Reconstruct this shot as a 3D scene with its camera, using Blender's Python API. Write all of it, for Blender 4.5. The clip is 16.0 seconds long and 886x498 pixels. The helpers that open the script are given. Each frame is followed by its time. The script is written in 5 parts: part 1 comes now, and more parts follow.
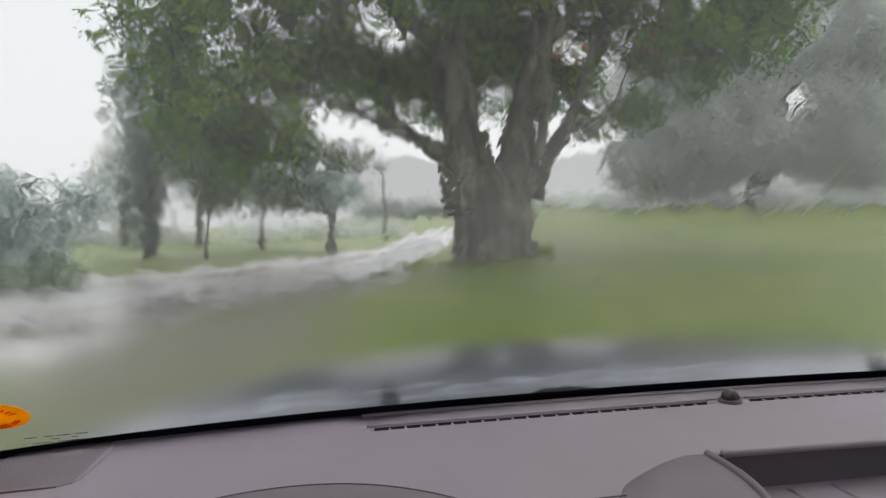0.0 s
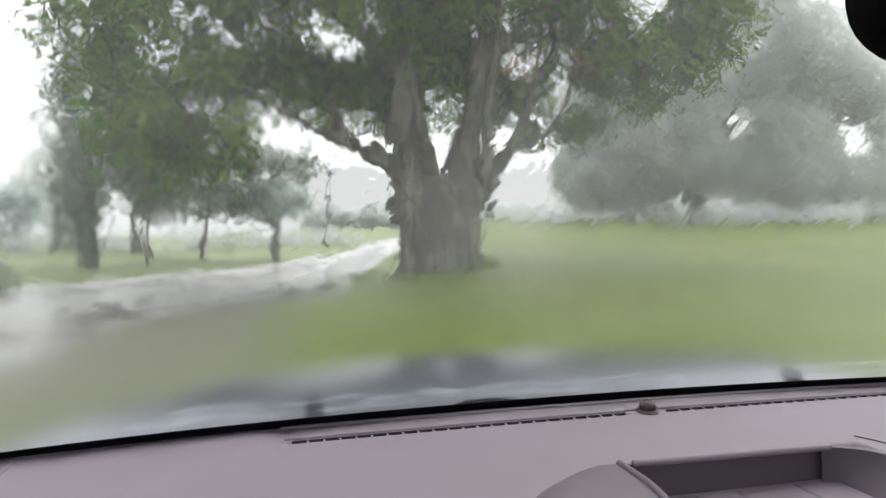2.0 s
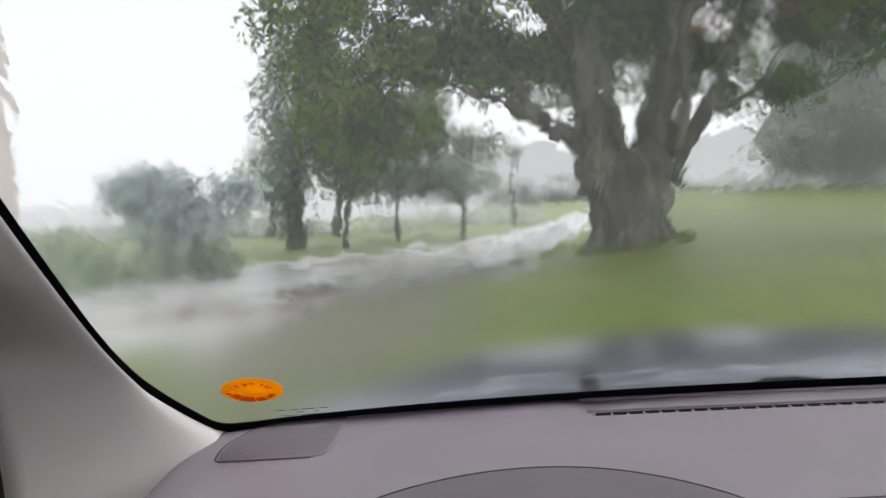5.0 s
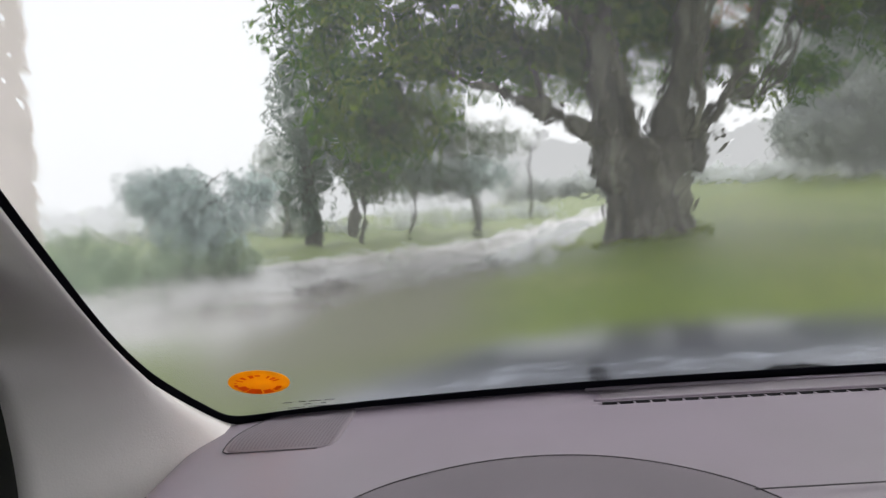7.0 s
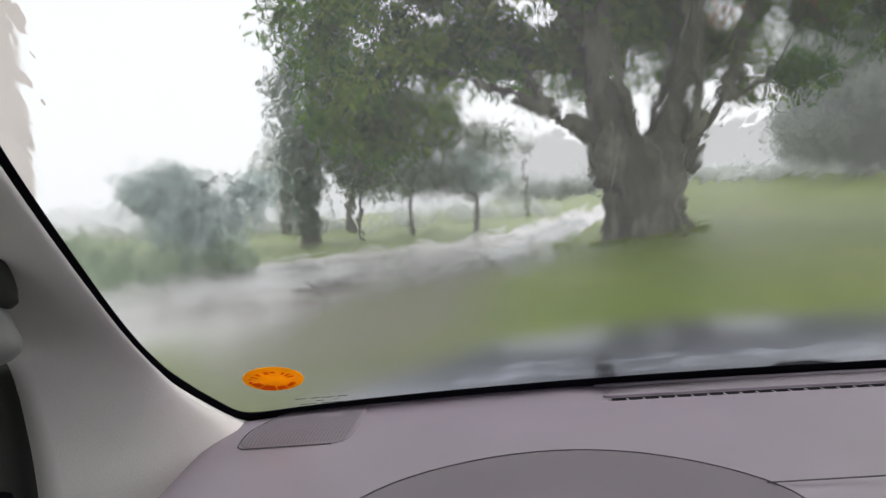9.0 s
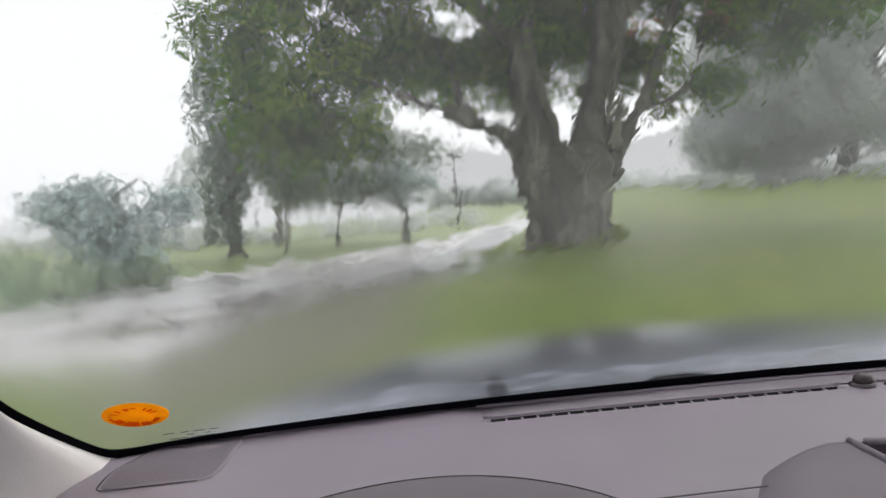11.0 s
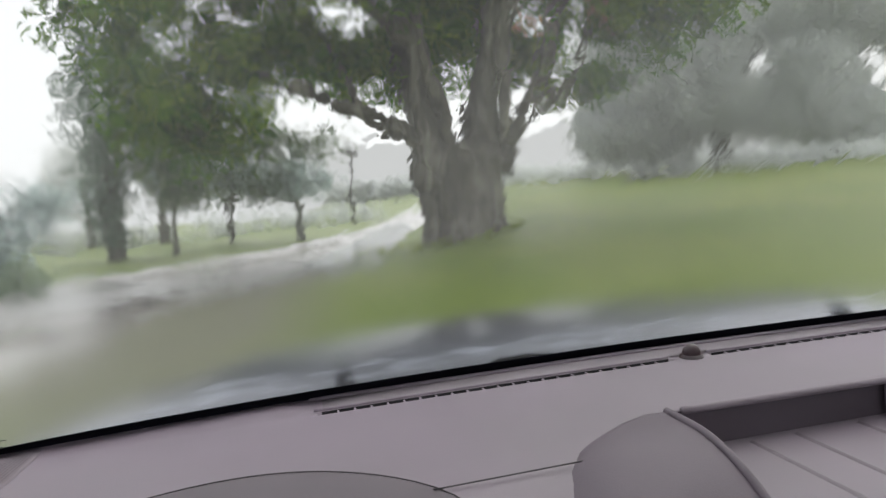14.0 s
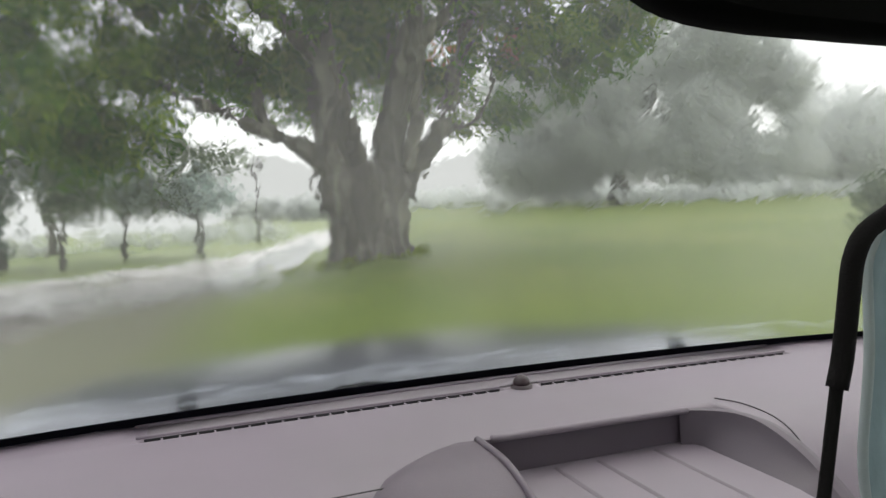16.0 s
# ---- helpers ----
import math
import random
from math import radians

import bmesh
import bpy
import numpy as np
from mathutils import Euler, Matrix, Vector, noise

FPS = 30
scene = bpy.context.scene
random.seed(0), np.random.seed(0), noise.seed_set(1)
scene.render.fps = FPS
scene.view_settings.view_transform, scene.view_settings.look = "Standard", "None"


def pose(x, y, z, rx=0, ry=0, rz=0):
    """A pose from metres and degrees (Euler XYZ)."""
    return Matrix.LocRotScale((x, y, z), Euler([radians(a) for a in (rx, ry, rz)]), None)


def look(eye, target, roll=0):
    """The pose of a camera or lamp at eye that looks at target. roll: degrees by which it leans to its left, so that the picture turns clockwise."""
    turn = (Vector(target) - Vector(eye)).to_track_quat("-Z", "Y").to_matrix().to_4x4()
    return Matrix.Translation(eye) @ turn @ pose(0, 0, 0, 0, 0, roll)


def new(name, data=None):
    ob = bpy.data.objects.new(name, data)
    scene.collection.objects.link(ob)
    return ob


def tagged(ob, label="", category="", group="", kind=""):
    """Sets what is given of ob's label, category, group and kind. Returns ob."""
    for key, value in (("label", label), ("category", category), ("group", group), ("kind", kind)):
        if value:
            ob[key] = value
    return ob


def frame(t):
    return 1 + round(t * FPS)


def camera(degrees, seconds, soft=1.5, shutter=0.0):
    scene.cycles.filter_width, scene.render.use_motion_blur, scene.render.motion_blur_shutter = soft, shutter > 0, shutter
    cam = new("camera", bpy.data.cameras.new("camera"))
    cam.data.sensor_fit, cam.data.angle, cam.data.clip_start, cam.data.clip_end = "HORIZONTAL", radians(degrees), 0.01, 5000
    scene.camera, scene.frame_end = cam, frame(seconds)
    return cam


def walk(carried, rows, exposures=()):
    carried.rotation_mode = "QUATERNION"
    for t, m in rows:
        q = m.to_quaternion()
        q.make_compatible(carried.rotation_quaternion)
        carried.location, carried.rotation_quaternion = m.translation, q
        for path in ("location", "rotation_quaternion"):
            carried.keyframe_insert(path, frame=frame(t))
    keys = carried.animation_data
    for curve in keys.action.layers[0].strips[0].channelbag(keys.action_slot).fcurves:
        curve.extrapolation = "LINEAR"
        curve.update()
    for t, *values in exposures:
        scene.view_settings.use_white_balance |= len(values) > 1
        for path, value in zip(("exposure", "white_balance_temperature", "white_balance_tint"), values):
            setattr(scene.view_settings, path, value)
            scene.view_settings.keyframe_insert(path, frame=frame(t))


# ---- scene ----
cam = camera(65.0, 16.0, soft=1.5)
PATH = [
    (0, (-0.386, 0.005, 1.281), (0.003, 1.963, 1.161), -0.6),
    (0.5, (-0.36, -0.001, 1.285), (0.149, 1.93, 1.181), -0.6),
    (1, (-0.321, -0.001, 1.281), (0.335, 1.885, 1.178), -0.9),
    (1.5, (-0.341, -0.012, 1.281), (0.252, 1.896, 1.185), -0.9),
    (2, (-0.365, 0.001, 1.281), (0.172, 1.925, 1.192), 0.3),
    (2.5, (-0.392, 0.008, 1.276), (0.008, 1.965, 1.172), 0.9),
    (3, (-0.417, 0.012, 1.276), (-0.202, 1.997, 1.158), 0.1),
    (3.5, (-0.436, 0.021, 1.279), (-0.251, 2.009, 1.157), 0.2),
    (4, (-0.454, 0.022, 1.275), (-0.384, 2.017, 1.145), -0.9),
    (4.5, (-0.457, 0.018, 1.276), (-0.426, 2.014, 1.144), -1.5),
    (5, (-0.46, 0.017, 1.279), (-0.441, 2.011, 1.129), -1.9),
    (5.2, (-0.46, 0.017, 1.279), (-0.456, 2.011, 1.133), -1.9),
    (7.3, (-0.449, 0.014, 1.274), (-0.49, 2.008, 1.116), -3.2),
    (7.5, (-0.459, 0.006, 1.275), (-0.513, 2.001, 1.137), -3.2),
    (8, (-0.465, 0.008, 1.274), (-0.485, 2.002, 1.122), -2.8),
    (8.2, (-0.465, 0.008, 1.274), (-0.493, 2.002, 1.113), -2.8),
    (10.3, (-0.444, 0.012, 1.276), (-0.387, 2.005, 1.1115), -3.1),
    (10.5, (-0.44, 0.012, 1.276), (-0.356, 2.005, 1.127), -3.1),
    (11, (-0.415, 0.013, 1.284), (-0.237, 2.0, 1.137), -3.4),
    (11.5, (-0.386, 0.018, 1.274), (-0.085, 1.993, 1.169), -3.3),
    (12, (-0.382, 0.022, 1.273), (-0.054, 1.991, 1.147), -3.5),
    (12.5, (-0.376, 0.023, 1.279), (-0.03, 1.987, 1.126), -4.0),
    (13, (-0.367, 0.026, 1.271), (-0.008, 1.987, 1.115), -4.7),
    (13.5, (-0.361, 0.025, 1.271), (0.006, 1.985, 1.115), -5.4),
    (14, (-0.354, 0.03, 1.267), (0.107, 1.968, 1.089), -4.3),
    (14.5, (-0.345, 0.014, 1.277), (0.158, 1.945, 1.137), -3.6),
    (15, (-0.329, 0.009, 1.276), (0.246, 1.92, 1.145), -2.9),
    (15.5, (-0.314, 0.001, 1.276), (0.346, 1.884, 1.139), -2.0),
    (16, (-0.301, -0.005, 1.272), (0.415, 1.858, 1.148), -1.7),
]
walk(cam, [(t, look(eye, target, roll)) for t, eye, target, roll in PATH], [(0, -0.2, 6500, 10), (0.5, -0.22, 6500, 9), (1.0, 0.2, 6560, 8), (1.5, 0.3, 6560, 8), (2.0, 0.3, 6500, 9), (2.5, 0.29, 6500, 9), (3.0, 0.05, 6500, 10), (3.5, 0.0, 6450, 11.5), (10.5, 0.0, 6450, 11.5), (13.5, 0.0, 6500, 10), (15, 0.02, 6580, 8.5), (15.5, 0.12, 6600, 8), (16, 0.15, 6600, 7.5)])

# ---- world and light: an overcast sky in heavy rain ----
world = bpy.data.worlds.new("rain_sky")
scene.world = world
world.use_nodes = True
wn, wl = world.node_tree.nodes, world.node_tree.links
wn.clear()
w_out = wn.new("ShaderNodeOutputWorld")
w_bg = wn.new("ShaderNodeBackground")
w_sky = wn.new("ShaderNodeTexSky")
w_sky.sky_type = "NISHITA"
w_sky.sun_disc = False
w_sky.sun_elevation = radians(61)
w_sky.sun_rotation = radians(56)
w_sky.dust_density = 6.0
w_sky.air_density = 1.5
w_scale = wn.new("ShaderNodeVectorMath")
w_scale.operation = "SCALE"
w_scale.inputs["Scale"].default_value = 0.10
w_mix = wn.new("ShaderNodeMix")
w_mix.data_type = "RGBA"
w_mix.inputs["Factor"].default_value = 0.86
w_mix.inputs["B"].default_value = (0.985, 0.995, 1.025, 1)      # the cloud layer
wl.new(w_sky.outputs[0], w_scale.inputs[0])
wl.new(w_scale.outputs[0], w_mix.inputs["A"])
wl.new(w_mix.outputs["Result"], w_bg.inputs["Color"])
w_bg.inputs["Strength"].default_value = 1.15
wl.new(w_bg.outputs[0], w_out.inputs[0])

sun = new("sun", bpy.data.lights.new("sun", "SUN"))
sun.data.energy = 0.8
sun.data.angle = radians(60)
sun.data.color = (1.0, 0.985, 0.965)
sun.matrix_world = look((18, 12, 40), (0, 0, 0))


# ---- materials ----
def material(name, color, rough=0.6, metal=0.0, var=0.12, scale=8.0, bump=0.15, bump_scale=60.0, dist=0.002,
             island=0.0, second=None, second_scale=1.5, second_at=(0.45, 0.6), spec=0.5, coat=0.0, rough_second=None, translucent=0.0, stretch=None):
    """A surface with grain at two scales: broad stains (second colour) and fine relief."""
    m = bpy.data.materials.new(name)
    m.use_nodes = True
    n, l = m.node_tree.nodes, m.node_tree.links
    bsdf = n["Principled BSDF"]
    co = n.new("ShaderNodeTexCoord")
    base = n.new("ShaderNodeRGB")
    base.outputs[0].default_value = (*color, 1)
    out = base.outputs[0]
    if second:
        broad = n.new("ShaderNodeTexNoise")
        broad.inputs["Scale"].default_value = second_scale
        broad.inputs["Detail"].default_value = 5
        l.new(co.outputs["Object"], broad.inputs["Vector"])
        ramp = n.new("ShaderNodeMapRange")
        ramp.inputs["From Min"].default_value, ramp.inputs["From Max"].default_value = second_at
        l.new(broad.outputs["Fac"], ramp.inputs["Value"])
        mix = n.new("ShaderNodeMix")
        mix.data_type = "RGBA"
        mix.inputs["B"].default_value = (*second, 1)
        l.new(ramp.outputs[0], mix.inputs["Factor"])
        l.new(out, mix.inputs["A"])
        out = mix.outputs["Result"]
        if rough_second is not None:
            rr = n.new("ShaderNodeMapRange")
            rr.inputs["To Min"].default_value, rr.inputs["To Max"].default_value = rough, rough_second
            l.new(ramp.outputs[0], rr.inputs["Value"])
            l.new(rr.outputs[0], bsdf.inputs["Roughness"])
    fine = n.new("ShaderNodeTexNoise")
    fine.inputs["Scale"].default_value = scale
    fine.inputs["Detail"].default_value = 6
    l.new(co.outputs["Object"], fine.inputs["Vector"])
    value = n.new("ShaderNodeMapRange")
    value.inputs["From Min"].default_value, value.inputs["From Max"].default_value = 0.25, 0.75
    value.inputs["To Min"].default_value, value.inputs["To Max"].default_value = 1 - var, 1 + var
    l.new(fine.outputs["Fac"], value.inputs["Value"])
    hsv = n.new("ShaderNodeHueSaturation")
    l.new(out, hsv.inputs["Color"])
    l.new(value.outputs[0], hsv.inputs["Value"])
    if island:
        geo = n.new("ShaderNodeNewGeometry")
        spread = n.new("ShaderNodeMapRange")
        spread.inputs["To Min"].default_value, spread.inputs["To Max"].default_value = 1 - island, 1 + island
        l.new(geo.outputs["Random Per Island"], spread.inputs["Value"])
        times = n.new("ShaderNodeMath")
        times.operation = "MULTIPLY"
        l.new(value.outputs[0], times.inputs[0])
        l.new(spread.outputs[0], times.inputs[1])
        l.new(times.outputs[0], hsv.inputs["Value"])
        hue = n.new("ShaderNodeMapRange")
        hue.inputs["To Min"].default_value, hue.inputs["To Max"].default_value = 0.5 + 0.045 * island, 0.5 - 0.06 * island
        l.new(geo.outputs["Random Per Island"], hue.inputs["Value"])
        l.new(hue.outputs[0], hsv.inputs["Hue"])
    l.new(hsv.outputs[0], bsdf.inputs["Base Color"])
    if rough_second is None:
        bsdf.inputs["Roughness"].default_value = rough
    bsdf.inputs["Metallic"].default_value = metal
    bsdf.inputs["Specular IOR Level"].default_value = spec
    bsdf.inputs["Coat Weight"].default_value = coat
    bsdf.inputs["Coat Roughness"].default_value = 0.06
    if bump:
        grain = co.outputs["Object"]
        if stretch:
            along = n.new("ShaderNodeMapping")
            along.inputs["Scale"].default_value = stretch
            l.new(grain, along.inputs["Vector"])
            grain = along.outputs[0]
            l.new(grain, fine.inputs["Vector"])
            if second:
                l.new(grain, broad.inputs["Vector"])
        relief = n.new("ShaderNodeTexNoise")
        relief.inputs["Scale"].default_value = bump_scale
        relief.inputs["Detail"].default_value = 4
        l.new(grain, relief.inputs["Vector"])
        b = n.new("ShaderNodeBump")
        b.inputs["Strength"].default_value = bump
        b.inputs["Distance"].default_value = dist
        l.new(relief.outputs["Fac"], b.inputs["Height"])
        l.new(b.outputs[0], bsdf.inputs["Normal"])
    if translucent:
        tr = n.new("ShaderNodeBsdfTranslucent")
        l.new(hsv.outputs[0], tr.inputs["Color"])
        ms = n.new("ShaderNodeMixShader")
        ms.inputs[0].default_value = translucent
        l.new(bsdf.outputs[0], ms.inputs[1])
        l.new(tr.outputs[0], ms.inputs[2])
        l.new(ms.outputs[0], n["Material Output"].inputs["Surface"])
    return m


def worn_to_mud(m, most, mud=(0.178, 0.165, 0.140, 1)):
    """Mixes wet mud into a ground surface where its mesh is worn ("mud" attribute), in ragged patches."""
    n, l = m.node_tree.nodes, m.node_tree.links
    worn, patch, both, edge, mix = (n.new(k) for k in ("ShaderNodeAttribute", "ShaderNodeTexNoise", "ShaderNodeMath", "ShaderNodeMapRange", "ShaderNodeMix"))
    worn.attribute_name = "mud"
    patch.inputs["Scale"].default_value = 2.2
    patch.inputs["Detail"].default_value = 6
    both.operation = "MULTIPLY_ADD"
    both.inputs[1].default_value = 0.7
    edge.inputs["From Min"].default_value, edge.inputs["From Max"].default_value = 0.45, 1.15
    edge.inputs["To Max"].default_value = most
    mix.data_type = "RGBA"
    tone = n.new("ShaderNodeMix")                     # darker where it is soaked, paler where it is stony
    tone.data_type = "RGBA"
    tone.inputs["A"].default_value, tone.inputs["B"].default_value = [c * 0.66 for c in mud[:3]] + [1], [c * 1.35 for c in mud[:3]] + [1]
    soak, spread = n.new("ShaderNodeTexNoise"), n.new("ShaderNodeMapRange")
    soak.inputs["Scale"].default_value = 0.9
    soak.inputs["Detail"].default_value = 7
    spread.inputs["From Min"].default_value, spread.inputs["From Max"].default_value = 0.32, 0.68
    l.new(soak.outputs["Fac"], spread.inputs["Value"])
    l.new(spread.outputs[0], tone.inputs["Factor"])
    l.new(tone.outputs["Result"], mix.inputs["B"])
    l.new(patch.outputs["Fac"], both.inputs[0])
    l.new(worn.outputs["Fac"], both.inputs[2])
    l.new(both.outputs[0], edge.inputs["Value"])
    l.new(edge.outputs[0], mix.inputs["Factor"])
    base = n["Principled BSDF"].inputs["Base Color"]
    l.new(base.links[0].from_socket, mix.inputs["A"])
    l.new(mix.outputs["Result"], base)


def glass_with_rain(name):
    """Windscreen glass: a running film of water outside bends the view, breath and mist on it scatter a little of the light."""
    m = bpy.data.materials.new(name)
    m.use_nodes = True
    n, l = m.node_tree.nodes, m.node_tree.links
    n.clear()
    out = n.new("ShaderNodeOutputMaterial")
    co = n.new("ShaderNodeTexCoord")
    run = n.new("ShaderNodeMapping")                  # water runs down the slope, so its ripples lie across it
    run.inputs["Scale"].default_value = (1.0, 0.62, 0.62)
    l.new(co.outputs["Object"], run.inputs["Vector"])
    heights = None
    for size, amount in ((24.0, 1.0), (64.0, 0.40), (170.0, 0.045)):
        wave = n.new("ShaderNodeTexNoise")
        wave.inputs["Scale"].default_value = size
        wave.inputs["Detail"].default_value = 1.5
        wave.inputs["Distortion"].default_value = 0.6
        l.new(run.outputs[0], wave.inputs["Vector"])
        part_of = n.new("ShaderNodeMath")
        part_of.operation = "MULTIPLY"
        part_of.inputs[1].default_value = amount
        l.new(wave.outputs["Fac"], part_of.inputs[0])
        if heights is None:
            heights = part_of.outputs[0]
        else:
            add = n.new("ShaderNodeMath")
            l.new(heights, add.inputs[0])
            l.new(part_of.outputs[0], add.inputs[1])
            heights = add.outputs[0]
    place = n.new("ShaderNodeSeparateXYZ")            # water gathers at the foot of the glass and blurs it more
    l.new(co.outputs["Object"], place.inputs[0])
    for size, reach, share, tall in ((40.0, 0.30, 0.30, 0.60), (105.0, 0.33, 0.28, 0.20)):   # standing drops, two sizes
        cells = n.new("ShaderNodeTexVoronoi")
        cells.inputs["Scale"].default_value = size
        wobble = n.new("ShaderNodeTexNoise")          # uneven rims
        wobble.inputs["Scale"].default_value = size * 1.6
        l.new(co.outputs["Object"], wobble.inputs["Vector"])
        shift = n.new("ShaderNodeVectorMath")
        shift.operation = "MULTIPLY_ADD"
        shift.inputs[1].default_value = (0.35 / size,) * 3
        l.new(wobble.outputs["Color"], shift.inputs[0])
        l.new(run.outputs[0], shift.inputs[2])
        l.new(shift.outputs[0], cells.inputs["Vector"])
        dome = n.new("ShaderNodeMapRange")
        dome.interpolation_type = "SMOOTHSTEP"
        dome.inputs["From Min"].default_value, dome.inputs["From Max"].default_value = reach, 0.0
        dome.inputs["To Max"].default_value = tall
        l.new(cells.outputs["Distance"], dome.inputs["Value"])
        pick = n.new("ShaderNodeSeparateColor")
        l.new(cells.outputs["Color"], pick.inputs[0])
        some = n.new("ShaderNodeMath")
        some.operation = "LESS_THAN"
        some.inputs[1].default_value = share
        l.new(pick.outputs[0], some.inputs[0])
        above = n.new("ShaderNodeMapRange")           # they stand on the upper half; lower down the water runs together
        above.inputs["From Min"].default_value, above.inputs["From Max"].default_value = 1.27, 1.33
        l.new(place.outputs["Z"], above.inputs["Value"])
        stand = n.new("ShaderNodeMath")
        stand.operation = "MULTIPLY"
        l.new(dome.outputs[0], stand.inputs[0])
        l.new(above.outputs[0], stand.inputs[1])
        drop = n.new("ShaderNodeMath")
        drop.operation = "MULTIPLY_ADD"
        l.new(stand.outputs[0], drop.inputs[0])
        l.new(some.outputs[0], drop.inputs[1])
        l.new(heights, drop.inputs[2])
        heights = drop.outputs[0]
    calm = n.new("ShaderNodeMapRange")
    calm.inputs["From Min"].default_value, calm.inputs["From Max"].default_value = 1.18, 1.35
    calm.inputs["To Min"].default_value, calm.inputs["To Max"].default_value = 0.14, 1.0
    l.new(place.outputs["Z"], calm.inputs["Value"])
    side = n.new("ShaderNodeMapRange")
    side.inputs["From Min"].default_value, side.inputs["From Max"].default_value = -0.05, 0.15
    side.inputs["To Min"].default_value, side.inputs["To Max"].default_value = 1.0, 0.4
    l.new(place.outputs["X"], side.inputs["Value"])
    both = n.new("ShaderNodeMath")
    both.operation = "MULTIPLY"
    l.new(calm.outputs[0], both.inputs[0])
    l.new(side.outputs[0], both.inputs[1])
    bump = n.new("ShaderNodeBump")
    l.new(both.outputs[0], bump.inputs["Strength"])
    bump.inputs["Distance"].default_value = FILM
    l.new(heights, bump.inputs["Height"])
    glass = n.new("ShaderNodeBsdfRefraction")
    glass.inputs["IOR"].default_value = 1.33
    foot = n.new("ShaderNodeMapRange")
    foot.interpolation_type = "SMOOTHSTEP"
    foot.inputs["From Min"].default_value, foot.inputs["From Max"].default_value = 1.115, 1.262
    foot.inputs["To Min"].default_value, foot.inputs["To Max"].default_value = 0.20, 0.064
    l.new(place.outputs["Z"], foot.inputs["Value"])
    thick = n.new("ShaderNodeTexNoise")               # thicker and thinner runs of water blur it unevenly
    thick.inputs["Scale"].default_value = 9.0
    thick.inputs["Detail"].default_value = 3
    l.new(run.outputs[0], thick.inputs["Vector"])
    uneven = n.new("ShaderNodeMapRange")
    uneven.inputs["From Min"].default_value, uneven.inputs["From Max"].default_value = 0.36, 0.66
    uneven.inputs["To Min"].default_value, uneven.inputs["To Max"].default_value = -0.026, 0.030
    l.new(thick.outputs["Fac"], uneven.inputs["Value"])
    blur = n.new("ShaderNodeMath")
    near_pillar = n.new("ShaderNodeMapRange")
    near_pillar.inputs["From Min"].default_value, near_pillar.inputs["From Max"].default_value = -0.50, -0.28
    near_pillar.inputs["To Min"].default_value, near_pillar.inputs["To Max"].default_value = 0.012, 0.0
    l.new(place.outputs["X"], near_pillar.inputs["Value"])
    base = n.new("ShaderNodeMath")
    l.new(foot.outputs[0], base.inputs[0])
    l.new(near_pillar.outputs[0], base.inputs[1])
    l.new(base.outputs[0], blur.inputs[0])
    l.new(uneven.outputs[0], blur.inputs[1])
    l.new(blur.outputs[0], glass.inputs["Roughness"])
    glass.inputs["Color"].default_value = (0.97, 0.985, 0.97, 1)
    l.new(bump.outputs[0], glass.inputs["Normal"])
    mist = n.new("ShaderNodeBsdfTranslucent")
    mist.inputs["Color"].default_value = (0.95, 0.955, 0.94, 1)
    haze = n.new("ShaderNodeTexNoise")
    haze.inputs["Scale"].default_value = 5.0
    l.new(co.outputs["Object"], haze.inputs["Vector"])
    much = n.new("ShaderNodeMapRange")
    much.inputs["From Min"].default_value, much.inputs["From Max"].default_value = 0.3, 0.7
    much.inputs["To Min"].default_value, much.inputs["To Max"].default_value = MIST
    l.new(haze.outputs["Fac"], much.inputs["Value"])
    clean = n.new("ShaderNodeMapRange")               # less mist towards the foot of the glass, more towards the top
    clean.inputs["From Min"].default_value, clean.inputs["From Max"].default_value = 1.14, 1.33
    clean.inputs["To Min"].default_value, clean.inputs["To Max"].default_value = 0.35, 1.15
    l.new(place.outputs["Z"], clean.inputs["Value"])
    amount = n.new("ShaderNodeMath")
    amount.operation = "MULTIPLY"
    l.new(much.outputs[0], amount.inputs[0])
    l.new(clean.outputs[0], amount.inputs[1])
    mix = n.new("ShaderNodeMixShader")
    l.new(amount.outputs[0], mix.inputs[0])
    l.new(glass.outputs[0], mix.inputs[1])
    l.new(mist.outputs[0], mix.inputs[2])
    l.new(mix.outputs[0], out.inputs["Surface"])
    return m


def plain_glass(name):
    """The windscreen's dry inner face."""
    m = bpy.data.materials.new(name)
    m.use_nodes = True
    n, l = m.node_tree.nodes, m.node_tree.links
    n.clear()
    out = n.new("ShaderNodeOutputMaterial")
    glass = n.new("ShaderNodeBsdfRefraction")
    glass.inputs["IOR"].default_value = 1.33
    glass.inputs["Roughness"].default_value = 0.0
    l.new(glass.outputs[0], out.inputs["Surface"])
    return m


FILM = 0.00066
MIST = (0.045, 0.105)
M_GLASS_OUT = glass_with_rain("rain_covered_glass")
M_GLASS_IN = plain_glass("dry_glass")
M_DASH = material("dash_plastic", (0.224, 0.185, 0.225), 0.50, var=0.05, scale=14, bump=0.25, bump_scale=900, dist=0.0006, second=(0.210, 0.179, 0.209), second_scale=3)
# dash plastic darkened: the tray walls' shade is in the colour
M_DASH_SHADED = material("dash_plastic_shaded", (0.088, 0.070, 0.088), 0.6, var=0.05, scale=14, bump=0.25, bump_scale=900, dist=0.0006)
# darker dash plastic: shade on the pod's near slope is in this colour
M_POD = material("pod_plastic_shaded", (0.120, 0.097, 0.119), 0.55, var=0.05, scale=14, bump=0.25, bump_scale=900, dist=0.0006)
M_TRIM = material("pillar_trim_fabric", (0.80, 0.77, 0.75), 0.8, var=0.05, scale=20, bump=0.3, bump_scale=700, dist=0.0006)
